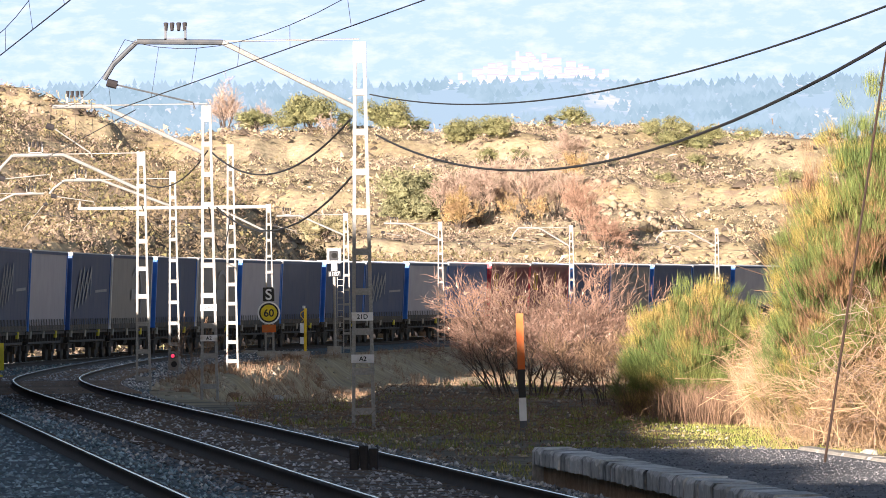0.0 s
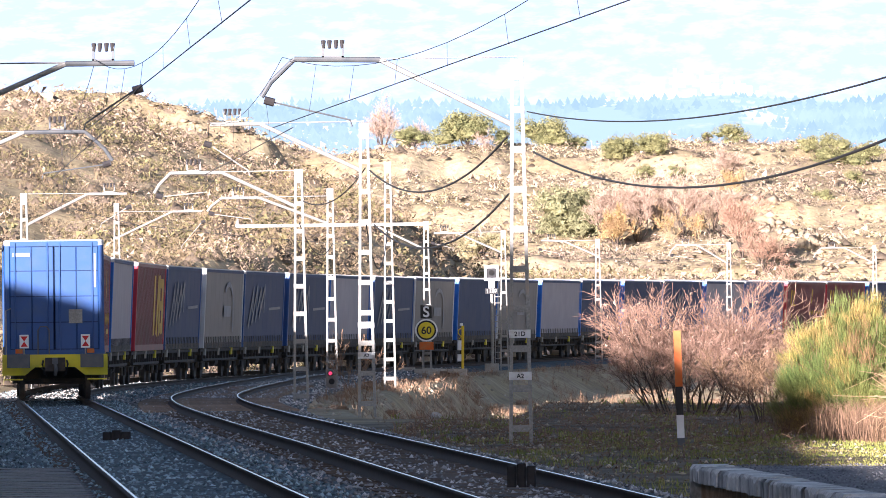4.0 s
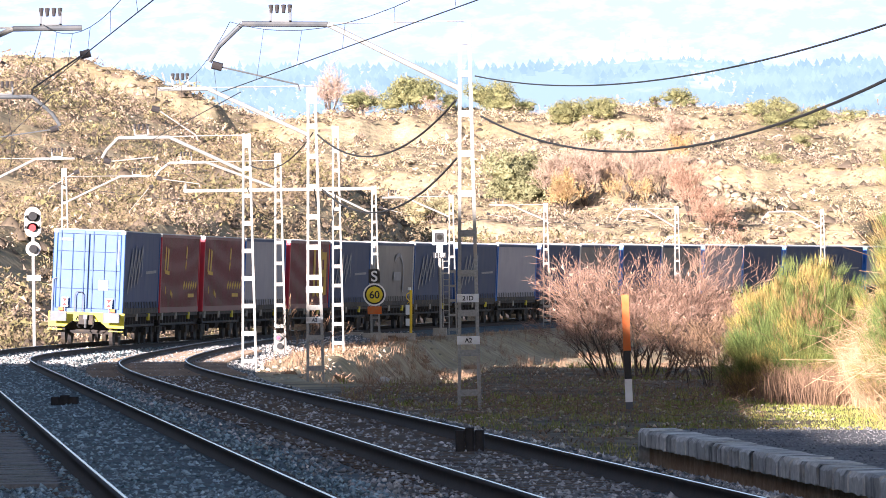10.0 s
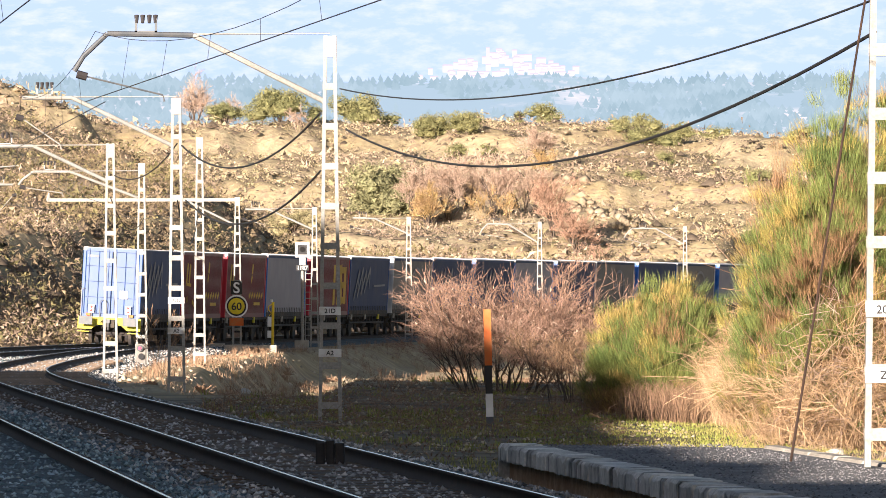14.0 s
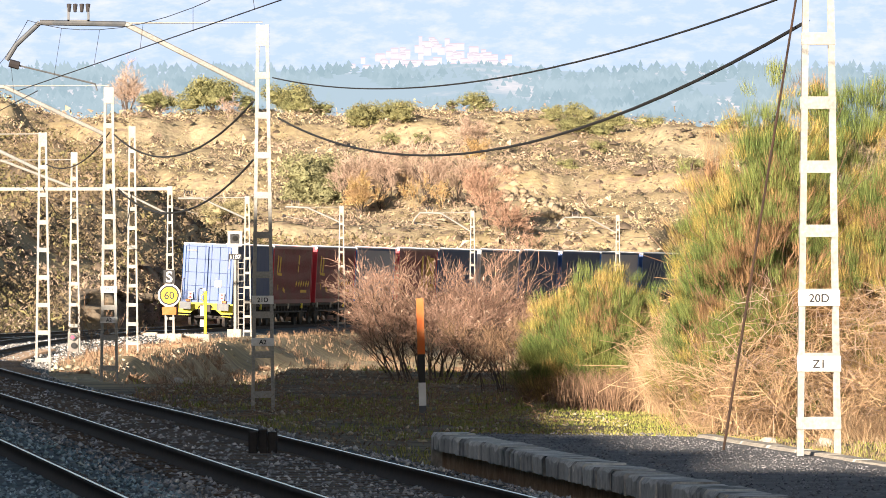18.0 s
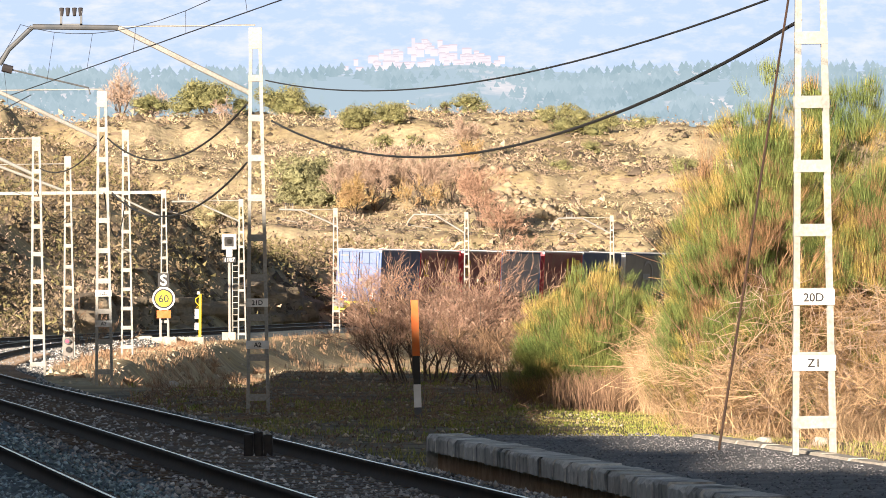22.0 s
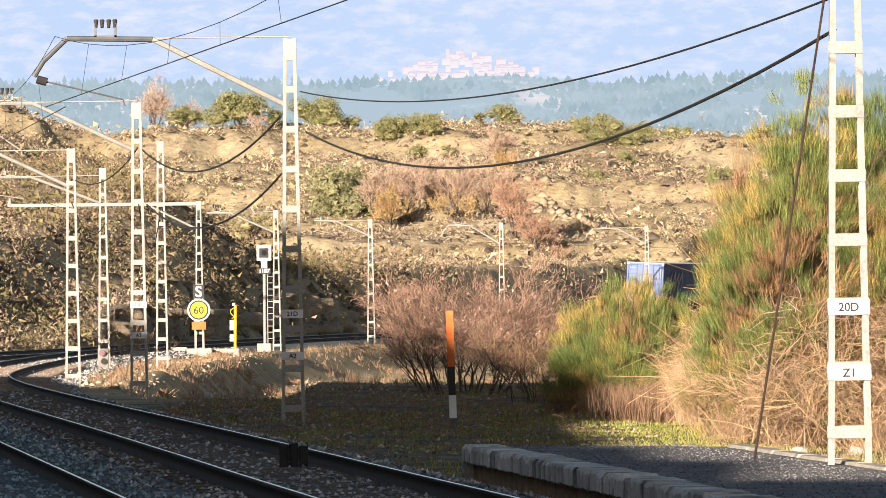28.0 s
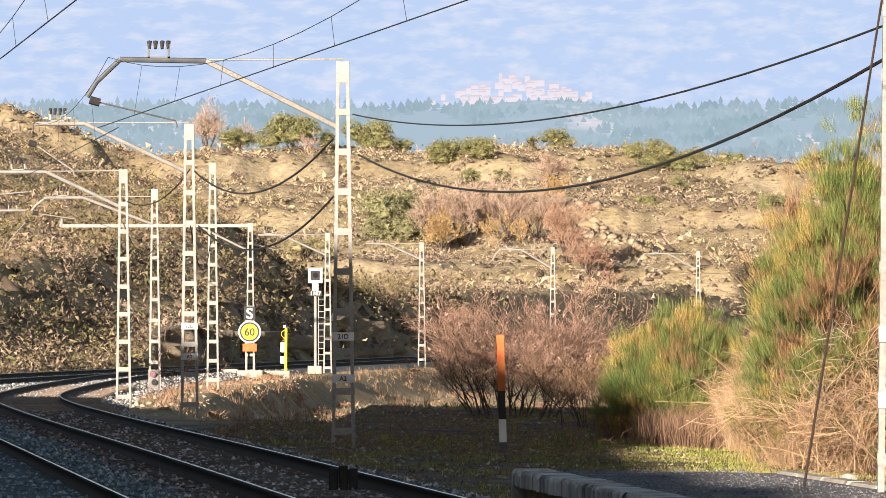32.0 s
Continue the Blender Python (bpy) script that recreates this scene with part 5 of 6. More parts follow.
def broom(label, domes, seed, straw=0.3, stalk=0.006, long=0.30, shade=0.64):
    b = thing("broom_bush", label, "bush")
    green, yellow, twiggy, dead, core = [], [], [], [], []
    for i, (x, y, rx, h, n) in enumerate(domes):
        z = gz(x, y) - 0.05
        pts_ = tussocks(dome((x, y, z), rx, rx, h, n, seed + i), int(26 + rx * h * 13), 0.20, seed + 5 + i)
        mix_ = vnoise(pts_[:, 0] * 1.5 + 3, pts_[:, 2] * 1.3 + pts_[:, 1], seed) + rng.normal(0, 0.14, n)
        low = pts_[:, 2] < z + h * (rng.uniform(0.04, 0.30, n) if straw > 0.5 else rng.uniform(0.0, 0.26, n))
        dry = (vnoise(pts_[:, 0] * 1.1 + 9, pts_[:, 2] * 0.9 + pts_[:, 1], seed + 3) + rng.normal(0, 0.12, n) > (0.76 if straw > 0.5 else 0.78)) & ~low
        green.append(shoots(pts_[(mix_ < shade) & ~low & ~dry], 60, long, 1.5, 0.34, stalk, seed + 10 + i))
        yellow.append(shoots(pts_[(mix_ >= shade) & ~low & ~dry], 54, long * 0.9, 1.3, 0.40, stalk, seed + 20 + i))
        twiggy.append(shoots(pts_[dry], 40, long * 1.2, 1.0, 0.5, stalk, seed + 25 + i))
        dead.append(shoots(pts_[low], 26, 0.45, 0.3, 0.6, stalk * 0.9, seed + 30 + i))
        sk = branching((x, y, z), h * 0.9, rx / h * 1.3, 9, 2, 0.03, seed + i, 3)
        core.append(segments(*sk))
    mesh_part("stem_frame", core, M["brown_stalk"], b)
    mesh_part("green_foliage", green, M["broom"], b, "thin green shoots", "stuff")
    mesh_part("yellow_foliage", yellow, M["broom_yellow"], b, "yellowed shoots", "stuff")
    mesh_part("brown_foliage", twiggy, M["broom_brown"], b, "orange-brown dry shoots", "stuff")
    mesh_part("dry_foliage", dead, M["straw"] if straw > 0.5 else M["brown_stalk"], b, "dry lower stalks", "stuff")


broom("dense green broom bush with brown stalks below", [(3.05, 134, 0.85, 2.5, 1500), (3.75, 133.6, 0.85, 2.7, 1400), (4.4, 134.2, 0.6, 2.45, 700)], 40, 0.3, 0.0034, 0.22, 0.66)
broom("tall yellow-green broom bush over dry straw", [(6.9, 105.5, 2.0, 6.0, 2900), (5.45, 104.8, 1.4, 5.5, 1700), (8.8, 106, 2.0, 5.9, 2000), (4.8, 105.6, 1.0, 4.9, 900)], 60, 0.8, 0.0034, 0.24, 0.56)


# -- dry growth, grass and stones near the yard
def scatter(x0, x1, y0, y1, n, dens=None, seed=3):
    g = np.random.default_rng(seed)
    x, y = g.uniform(x0, x1, n), g.uniform(y0, y1, n)
    if dens is not None:
        k = dens(x, y) > g.uniform(0, 1, n)
        x, y = x[k], y[k]
    return x, y


def tufts(x, y, height, width, lean, per, seed):
    g = np.random.default_rng(seed)
    x, y = np.repeat(x, per) + g.normal(0, 0.05, len(x) * per), np.repeat(y, per) + g.normal(0, 0.05, len(y) * per)
    n = len(x)
    z = ground_z(x, y) - 0.02
    h = height * g.uniform(0.35, 1.1, n)
    a, b = g.uniform(0, 2 * np.pi, n), g.uniform(0, 2 * np.pi, n)
    dx, dy = np.cos(a) * lean * h * g.uniform(0.2, 1, n), np.sin(a) * lean * h * g.uniform(0.2, 1, n)
    wx, wy = np.cos(b) * width, np.sin(b) * width
    v = np.stack([np.stack(q, -1) for q in ((x - wx, y - wy, z), (x + wx, y + wy, z), (x + dx * 0.35 + wx * 0.7, y + dy * 0.35 + wy * 0.7, z + h * 0.6),
                                            (x + dx * 0.35 - wx * 0.7, y + dy * 0.35 - wy * 0.7, z + h * 0.6), (x + dx, y + dy, z + h * (1 - 0.3 * lean)))], 1).reshape(-1, 3)
    k = np.arange(n)[:, None] * 5
    return v, np.concatenate([k + [0, 1, 2], k + [0, 2, 3], k + [3, 2, 4]])


def off_tracks(x, y):
    """1 on open ground between the loop track and the right-hand growth."""
    lx = np.interp(y, [p[1] for p in SIDE], [p[0] for p in SIDE])
    mx = np.interp(y, TRACK_Y, TRACK_X)
    lim = np.maximum(lx + 2.3, mx + 3.6)
    return sstep((x - lim) / 0.8) * (~((x > 7.6 - 0.097 * y) & (y < 77.5))).astype(float)


x, y = scatter(-4, 9, 70, 150, 16000, lambda x, y: off_tracks(x, y) * sstep((vnoise(x / 1.4, y / 5, 9) - 0.36) / 0.25), 21)
x2, y2 = scatter(0.6, 6.0, 79, 131, 22000, lambda x, y: off_tracks(x, y) * (0.35 + 0.65 * vnoise(x * 1.5, y / 5, 10)) * sstep((6.3 - 0.02 * (y - 79) - x) / 0.6), 91)
plant("lawn", "fresh green grass on the lit bank behind the platform", "grass", [tufts(x2, y2, 0.085, 0.007, 1.0, 2, 92)], M["grass"], kind="stuff")
plant("lawn", "short green and yellow grass beside the platform", "grass", [tufts(x, y, 0.13, 0.007, 0.8, 3, 22)], M["grass"], kind="stuff")
x, y = scatter(-12, 8, 128, 420, 30000, lambda x, y: off_tracks(x, y) * sstep((vnoise(x / 2.0, y / 8, 14) - 0.42) / 0.3) * (0.12 + 0.88 * sstep((y - 150) / 20)), 23)
plant("dry_grass", "pale dry grass on the waste ground inside the bend", "grass", [tufts(x[::2], y[::2], 0.30, 0.006, 1.3, 6, 24)], M["dry"], kind="stuff")
plant("dry_weeds", "reddish-brown dry weeds on the waste ground", "weeds", [tufts(x[1::4], y[1::4], 0.52, 0.006, 1.0, 8, 35)], M["russet_weed"], kind="stuff")
x, y = scatter(-13, 6, 165, 300, 1500, lambda x, y: off_tracks(x, y) * sstep((vnoise(x / 1.6, y / 6, 36) - 0.5) / 0.2), 37)
plant("dry_shrubs", "low rounded clumps of dry brown growth on the waste ground", "scrub", cushions(np.stack([x, y, ground_z(x, y) - 0.05], -1), rng.lognormal(-1.5, 0.4, len(x)), 60, 38, 0.7, length=0.55), M["russet_weed"], kind="stuff")
x, y = scatter(-13, 6, 165, 300, 2200, off_tracks, 39)
RUBBLE = x, y
x, y = scatter(-7, 3, 125, 175, 1100, lambda x, y: off_tracks(x, y) * sstep((vnoise(x / 1.3, y / 5, 31) - 0.58) / 0.2), 25)
plant("weeds", "dark green weeds in the shade", "weeds", [tufts(x, y, 0.26, 0.012, 1.2, 8, 26)], M["grass"], kind="stuff")
x, y = scatter(-6, 2.5, 92, 160, 9000, lambda x, y: off_tracks(x, y) * (0.25 + 0.75 * vnoise(x * 0.8, y / 3, 48)), 46)
plant("leaf_litter", "brown leaf litter and dead stalks in the shade", "litter", [tufts(x, y, 0.10, 0.012, 2.2, 2, 47)], M["brown_stalk"], kind="stuff")
YARD = scatter(-6, 3.5, 92, 165, 1700, off_tracks, 49)
x, y = scatter(2.6, 4.8, 124, 132, 1500, lambda x, y: np.exp(-((x - 3.7) / 0.8) ** 2), 27)
plant("reeds", "upright reddish-brown dry stalks", "dry stalks", [tufts(x[::2], y[::2], 1.0, 0.005, 0.7, 4, 28)], M["brown_stalk"], kind="stuff")
x, y = scatter(4.3, 6.6, 122, 134, 1300, None, 29)
plant("reeds", "tall pale dry stalks between the bushes", "dry stalks", [tufts(x, y, 1.5, 0.0045, 0.45, 5, 30)], M["straw"], kind="stuff")
x, y = scatter(3.8, 9.8, 99, 116, 3600, lambda x, y: sstep((x - 4.9 - (108 - y) * 0.10) / 0.9), 33)
plant("bramble", "tangled pale straw and dry stems", "dry growth", [tufts(x, y, 0.7, 0.005, 1.9, 5, 34)], M["straw"], kind="stuff")


def tangle(x0, x1, y0, y1, top, n, length, seed):
    """Crossing dry stems heaped to the height top(x): each one is bent at its middle."""
    g = np.random.default_rng(seed)
    x, y = g.uniform(x0, x1, n), g.uniform(y0, y1, n)
    z0 = ground_z(x, y)
    z = z0 + g.uniform(0.0, 1.0, n) ** 0.8 * top(x) * (0.7 + 0.5 * vnoise(x * 1.7, y * 1.1, seed))
    d = g.normal(0, 1, (n, 3)) * [1, 0.8, 0.75] + [0, 0, 0.25]
    d /= np.linalg.norm(d, axis=1)[:, None]
    h = (length * g.uniform(0.4, 1.3, n))[:, None]
    p = np.stack([x, y, z], -1)
    q = p + d * h * 0.5
    e = q + (d + g.normal(0, 0.35, (n, 3)) - [0, 0, 0.35]) * h * 0.5
    for w in (p, q, e):
        w[:, 2] = np.maximum(w[:, 2], z0 + 0.01)
    r = g.uniform(0.0035, 0.007, n)
    return [segments(p, q, r, r * 0.9), segments(q, e, r * 0.9, r * 0.5)]


plant("dry_thicket", "heaped tangle of pale dry stems under the broom", "dry growth", tangle(4.75, 9.6, 102.5, 108, lambda x: 0.9 + 1.1 * sstep((x - 4.2) / 1.5), 5200, 0.75, 71), M["straw"], kind="stuff")
plant("dry_thicket", "reddish-brown dry stems tangled in the straw", "dry growth", tangle(4.75, 9.6, 102.5, 108, lambda x: 1.0 + 1.3 * sstep((x - 4.2) / 1.5), 2600, 0.7, 72), M["pinkish"], kind="stuff")
plant("dry_thicket", "low tangle of pale stems beside the green bush", "dry growth", tangle(4.5, 6.6, 121, 133, lambda x: 1.3 + 0.7 * sstep((x - 4.4) / 1.0), 3200, 0.7, 73), M["straw"], kind="stuff")
arch = [branching((4.6 + 0.19 * i + random.uniform(-0.4, 0.4), random.uniform(101, 108), -0.45), random.uniform(1.2, 2.6), 1.1, 4, 2, 0.011, 600 + i, 4, 0.35, 0.5) for i in range(26)]
plant("bramble_canes", "arching pale bramble canes", "dry growth", [segments(q[0], q[1], np.maximum(q[2], 0.005), np.maximum(q[3], 0.004)) for q in arch], M["straw"], kind="stuff")


x, y = scatter(3.2, 8.5, 52, 100, 7000, lambda x, y: sstep((x - (10.5 - 0.0933 * y)) / 0.3) * sstep((x - 3.3) / 0.3), 93)
plant("lawn", "green and tan grass behind the platform", "grass", [tufts(x, y, 0.12, 0.006, 1.0, 2, 94)], M["grass"], kind="stuff")
plant("dry_grass", "pale dry grass behind the platform", "grass", [tufts(x[::3], y[::3], 0.28, 0.004, 1.1, 3, 95)], M["dry"], kind="stuff")


def pebbles(x, y, z, size, seed):
    """Angular stones: jittered octahedra."""
    g = np.random.default_rng(seed)
    n = len(x)
    s = size * g.uniform(0.5, 1.4, n)
    o = np.array([[1, 0, 0], [0, 1, 0], [-1, 0, 0], [0, -1, 0], [0, 0, 0.8], [0, 0, -0.8]], dtype=float)
    v = (o[None] + g.normal(0, 0.28, (n, 6, 3))) * s[:, None, None] + np.stack([x, y, z], -1)[:, None]
    t = np.array([[0, 1, 4], [1, 2, 4], [2, 3, 4], [3, 0, 4], [1, 0, 5], [2, 1, 5], [3, 2, 5], [0, 3, 5]])
    return v.reshape(-1, 3), (np.arange(n)[:, None, None] * 6 + t[None]).reshape(-1, 3)


def bed(line, y0, y1, n, seed):
    g = np.random.default_rng(seed)
    y = y0 + (y1 - y0) * g.uniform(0, 1, n) ** 1.9
    ys = [p[1] for p in line]
    o = g.uniform(-2.6, 2.6, n)
    ok = np.abs(np.abs(o) - GAUGE / 2 - 0.03) > 0.09
    y, o = y[ok], o[ok]
    x, zc, ct = (np.interp(y, ys, [p[k] for p in line]) for k in (0, 4, 3))
    z = zc - o * ct - np.where(np.abs(o) < 1.75, 0.165, 0.165 + (np.abs(o) - 1.75) * 0.27)
    return x + o, y, z


plant("rubble", "small pale stones lying in the shaded yard", "stones", [pebbles(*YARD, ground_z(*YARD) + 0.01, 0.035, 50)], M["scree"], kind="stuff")
plant("fallen_twigs", "dead twigs lying in the shaded yard", "litter", tangle(-5.5, 2.4, 112, 152, lambda x: 0.16 + 0 * x, 1500, 0.4, 74), M["brown_stalk"], kind="stuff")
plant("rubble", "pale stones strewn over the waste ground", "stones", [pebbles(*RUBBLE, ground_z(*RUBBLE) + 0.01, 0.09, 40)], M["scree"], kind="stuff")
plant("ballast_stones", "loose pale grey and tan ballast stones", "gravel", [pebbles(*bed(SIDE, 60, 300, 14500, 51), 0.028, 52)], M["stone_pale"], kind="stuff")
# extra pale stones on the lit stretch, sunlight put into their colour
plant("ballast_stones", "ballast at the points, paled to look sunlit", "gravel", [pebbles(*bed(MAIN, 183, 320, 5000, 57), 0.042, 58), pebbles(*bed(SIDE, 183, 300, 5000, 59), 0.042, 60)], M["stone_pale"], kind="stuff")
plant("ballast_stones", "loose bluish-grey ballast stones", "gravel", [pebbles(*bed(MAIN, 60, 300, 16500, 53), 0.028, 54)], M["stone_blue"], kind="stuff")


g = np.random.default_rng(97)
y = 44 + 33 * g.uniform(0, 1, 5200)
f = g.uniform(0.02, 0.98, 5200)
x = (7.85 - 0.0938 * y) + f * (10.0 - 0.0933 * y - 7.85 + 0.0938 * y)
plant("platform_grit", "loose grit and chips on the platform's asphalt", "grit", [pebbles(x, y, np.full(5200, 0.096), 0.012, 98)], M["grit"], kind="stuff")


# -- the hillside's cover
def on_hill(n, seed, y0=225, y1=716, clear=5.2):
    g = np.random.default_rng(seed)
    a = g.uniform(-0.112, 0.078, n)
    y = np.sqrt(g.uniform(y0 ** 2, y1 ** 2, n))
    x = a * y
    d = bend_offset(x, y)
    k = d > clear
    return x[k], y[k], d[k]


x, y, d = on_hill(60000, 71, 400)
k = (vnoise(x / 6, y / 11, 8) + 0.45 * vnoise(x / 1.8, y / 3, 18) > 0.34 + rng.normal(0, 0.16, len(x))) & ((y > 430) | (x > -4))
x, y = x[k], y[k]
sz = rng.lognormal(-1.10, 0.52, len(x))
c = np.stack([x, y, ground_z(x, y) - 0.06], -1)
tone = vnoise(x / 9, y / 16, 19) + rng.normal(0, 0.22, len(x))
half = tone < 0.60
pale = tone > 0.86
for seed, pick, mat, text in ((72, half, "scrub", "low grey-brown heath on the slope"), (73, ~half & ~pale, "olive", "low olive-grey heath on the slope"), (74, pale, "hill_grass", "bleached straw-coloured heath on the slope")):
    # solid domes whose dark colour stands for shade behind the leaves
    plant("scrub_stems", "solid dark cores for the shade inside the heath", "scrub", [cushions(c[pick], sz[pick] * 0.50, 0, seed, 0.9, 1, 5, rough=(0.6, 1.1))[0]], M["heath_core"], kind="stuff")
    plant("scrub", text, "scrub", [clumps(c[pick], sz[pick] * 1.02, 13, 0.15, 0.95, seed)], M[mat], kind="stuff")
x, y, d = on_hill(20000, 74)
k = (vnoise(x / 7, y / 12, 28) > 0.42) | (y < 440)
plant("hill_grass", "bleached tufts of grass on the slope", "grass", [tufts(x[k], y[k], 0.17, 0.008, 1.5, 3, 75)], M["hill_grass"], kind="stuff")
x, y, d = on_hill(34000, 81, 232, 480, 4.3)
k = (vnoise(x / 2.5, y / 5, 83) + 0.3 * vnoise(x / 0.8, y / 1.6, 84) > 0.47 - 0.22 * sstep((x + 24) / 7)) & (x > -60) & (x < -4 + 4 * vnoise(x / 2, y / 6, 3))
x, y = x[k], y[k]
c, sz = np.stack([x, y, ground_z(x, y) - 0.08], -1), np.minimum(rng.lognormal(-0.92, 0.55, len(x)) * (1 + 0.45 * sstep((x + 31) / 6.0)), 1.5)
tone = vnoise(x / 3, y / 5, 12) + rng.normal(0, 0.22, len(x))
half = tone < 0.50
pale = tone > 0.78
for seed, pick, mat, text in ((84, half, "brush", "grey-brown brushwood on the cutting's flank"), (85, ~half & ~pale, "brush_green", "olive-green brushwood on the cutting's flank"), (86, pale, "scrub", "bleached dry brushwood on the cutting's flank")):
    plant("scrub_stems", "solid dark cores for the shade inside the brushwood", "scrub", [cushions(c[pick], sz[pick] * 0.50, 0, seed, 0.95, 1, 6, rough=(0.5, 1.15))[0]], M["heath_core"], kind="stuff")
    plant("flank_scrub", text, "scrub", [clumps(c[pick], sz[pick] * 1.0, 44, 0.088, 0.95, seed)], M[mat], kind="stuff")
x, y, d = on_hill(16000, 76, 400)
k = (np.abs((y + 30 * (vnoise(x / 20, y / 20, 6) - 0.5)) % 40 - 20) < 3.0) & (vnoise(x / 6, y / 7, 44) > 0.48) | (vnoise(x / 4, y / 6, 45) > 0.86)
x, y = x[k], y[k]
v, f = pebbles(x, y, ground_z(x, y) + 0.06, 0.25, 77)
mid = np.repeat(np.stack([x, y, ground_z(x, y) + 0.10], -1), 6, axis=0)
plant("ledge_rocks", "pale flat sandstone ledges and broken rocks", "rocks", [(mid + (v - mid) * [1.5, 1.0, 0.75], f)], M["rock"], kind="stuff")
x, y, d = on_hill(20000, 85)
k = (vnoise(x / 4, y / 6, 86) + 0.3 * vnoise(x, y / 2, 87) > 0.66) & ((y > 440) | (x > -6))
plant("scree", "small pale stones strewn over the slope", "stones", [pebbles(x[k], y[k], ground_z(x[k], y[k]), 0.10, 88)], M["scree"], kind="stuff")


def rock_wall():
    """The layered sandstone face at the foot of the cutting: beds of uneven depth, with joints."""
    ys, zs = np.arange(303, 412, 0.3), np.arange(-0.6, 2.75, 0.13)
    yy, zz = np.meshgrid(ys, zs, indexing="ij")
    bed_ = np.floor((zz + 0.12 * np.sin(yy / 7)) / 0.55)
    d = 4.5 + 0.45 * (fbm(yy / 6, bed_ * 3.7, 3, 61) - 0.5) + 1.5 * (np.floor(vnoise(yy / 1.9, bed_ * 5.1, 62) * 5) / 5 - 0.5) + 0.16 * (vnoise(yy / 0.5, zz / 0.3, 63) - 0.5)
    d = d + 0.30 * (zz + 0.5) ** 1.2 * 0.5
    top = -0.55 + (1.4 + 1.5 * vnoise(yy / 9, yy * 0, 64)) * sstep((yy - 306) / 22) * sstep((412 - yy) / 25)
    zt = np.minimum(zz, top)
    a = np.interp(yy, TRACK_Y, TRACK_A)
    x = np.interp(yy, TRACK_Y, TRACK_X) - d * np.cos(a) - 1.2 * sstep((zz - top) / 0.6)
    y = yy + d * np.sin(a)
    lift = 0.35 * sstep((np.hypot(x - BEND_X, y - BEND_Y) - 100) / 180.0)
    v = np.stack([x, y, zt + lift], -1).reshape(-1, 3)
    m, n = yy.shape
    i, j = np.meshgrid(np.arange(m - 1), np.arange(n - 1), indexing="ij")
    q = (i * n + j).reshape(-1)
    f = np.stack([q, q + n, q + n + 1, q + 1], -1)
    tagged(new("rock_face", array_mesh("rock_face", v, f, M["rock_dark"])), "layered brown sandstone face of the railway cutting", "rock face", kind="structure")


rock_wall()
g = np.random.default_rng(78)
q = g.uniform(0, 1, 290)
x, y = 6.9 + 4.3 * q + g.normal(0, 0.75, 290), 546 - 38 * q + g.normal(0, 2.2, 290)
plant("rock_pile", "heap of broken sandstone blocks", "rocks", [pebbles(x, y, ground_z(x, y) + 0.15, 0.36, 79)], M["rock"], kind="stuff")
for i, (x, y, s) in enumerate(((5.05, 96, 0.17), (4.3, 95, 0.13), (1.55, 91, 0.2), (5.9, 97, 0.15), (3.1, 92, 0.12), (-6.6, 170, 0.2), (-5.6, 160, 0.16), (-7.4, 182, 0.2))):
    bm = bmesh.new()
    bmesh.ops.create_icosphere(bm, subdivisions=2, radius=s)
    for q in bm.verts:
        q.co = q.co * (0.8 + 0.45 * noise.noise(q.co * (1.3 / s) + Vector((i * 3.1, 0, 0)))) * 1.0
        q.co = Vector((x, y, gz(x, y) + s * 0.35)) + Vector((q.co.x * 1.2, q.co.y, q.co.z * 0.75))
    me = bpy.data.meshes.new("stone")
    bm.to_mesh(me)
    bm.free()
    me.materials.append(M["concrete"])
    tagged(new("stone", me), "pale limestone block lying in the grass", "stone", "loose stones")


def crown_tree(x, y, r, h, mat, label, seed, leaves=1500, name="tree"):
    """A round evergreen: short trunk, forked limbs and a lumpy crown of small leaves."""
    z = gz(x, y) - 0.1
    t = thing(name, label, "tree", group="trees on the ridge")
    sk = branching((x, y, z), h * 0.8, 0.6, 5, 2, 0.10, seed, 3)
    mesh_part("trunk", [segments(*sk)], M["bark"], t)
    g = np.random.default_rng(seed)
    n = 15
    cc = np.stack([x + g.normal(0, 0.42, n) * r, y + g.normal(0, 0.38, n) * r, z + h * (0.06 + 0.55 * g.uniform(0, 1, n))], -1)
    rr = r * g.uniform(0.34, 0.60, n)
    solid = cushions(cc, rr * 0.62, 10, seed + 1, 0.9)
    under = cushions(cc, rr * 0.55, 4, seed + 3, -0.5)
    mesh_part("crown", solid + under + [clumps(cc, rr, leaves // n * 5, 0.066, 1.0, seed + 1), clumps(cc, rr * 0.9, leaves // n, 0.06, -0.6, seed + 2)], mat, t)


for i, (x, y, r, h) in enumerate(((-19.7, 658, 2.7, 3.3), (-26.0, 686, 1.4, 1.8), (-12.3, 679, 2.3, 3.2), (-9.3, 681, 1.15, 1.5), (-4.7, 643, 1.75, 3.0), (-1.3, 638, 1.55, 2.3), (-2.3, 630, 1.05, 2.3), (0.8, 634, 0.8, 1.7),
                                  (3.9, 695, 0.8, 1.8), (6.4, 697, 1.4, 2.2), (14.9, 630, 2.0, 2.8), (13.3, 654, 1.0, 1.5), (18.4, 652, 1.5, 2.9), (23.0, 674, 1.2, 1.4), (32.5, 684, 1.25, 1.7),
                                  (16.2, 599, 0.75, 1.4), (22.5, 546, 0.9, 1.2), (12.8, 552, 0.7, 1.1), (-16.1, 660, 1.2, 1.9))):
    crown_tree(x, y, r * 1.12, h * 1.1, M["juniper"], "round olive-green juniper on the ridge", 200 + 3 * i, 2000 if r > 1.3 else 1000, name="juniper")
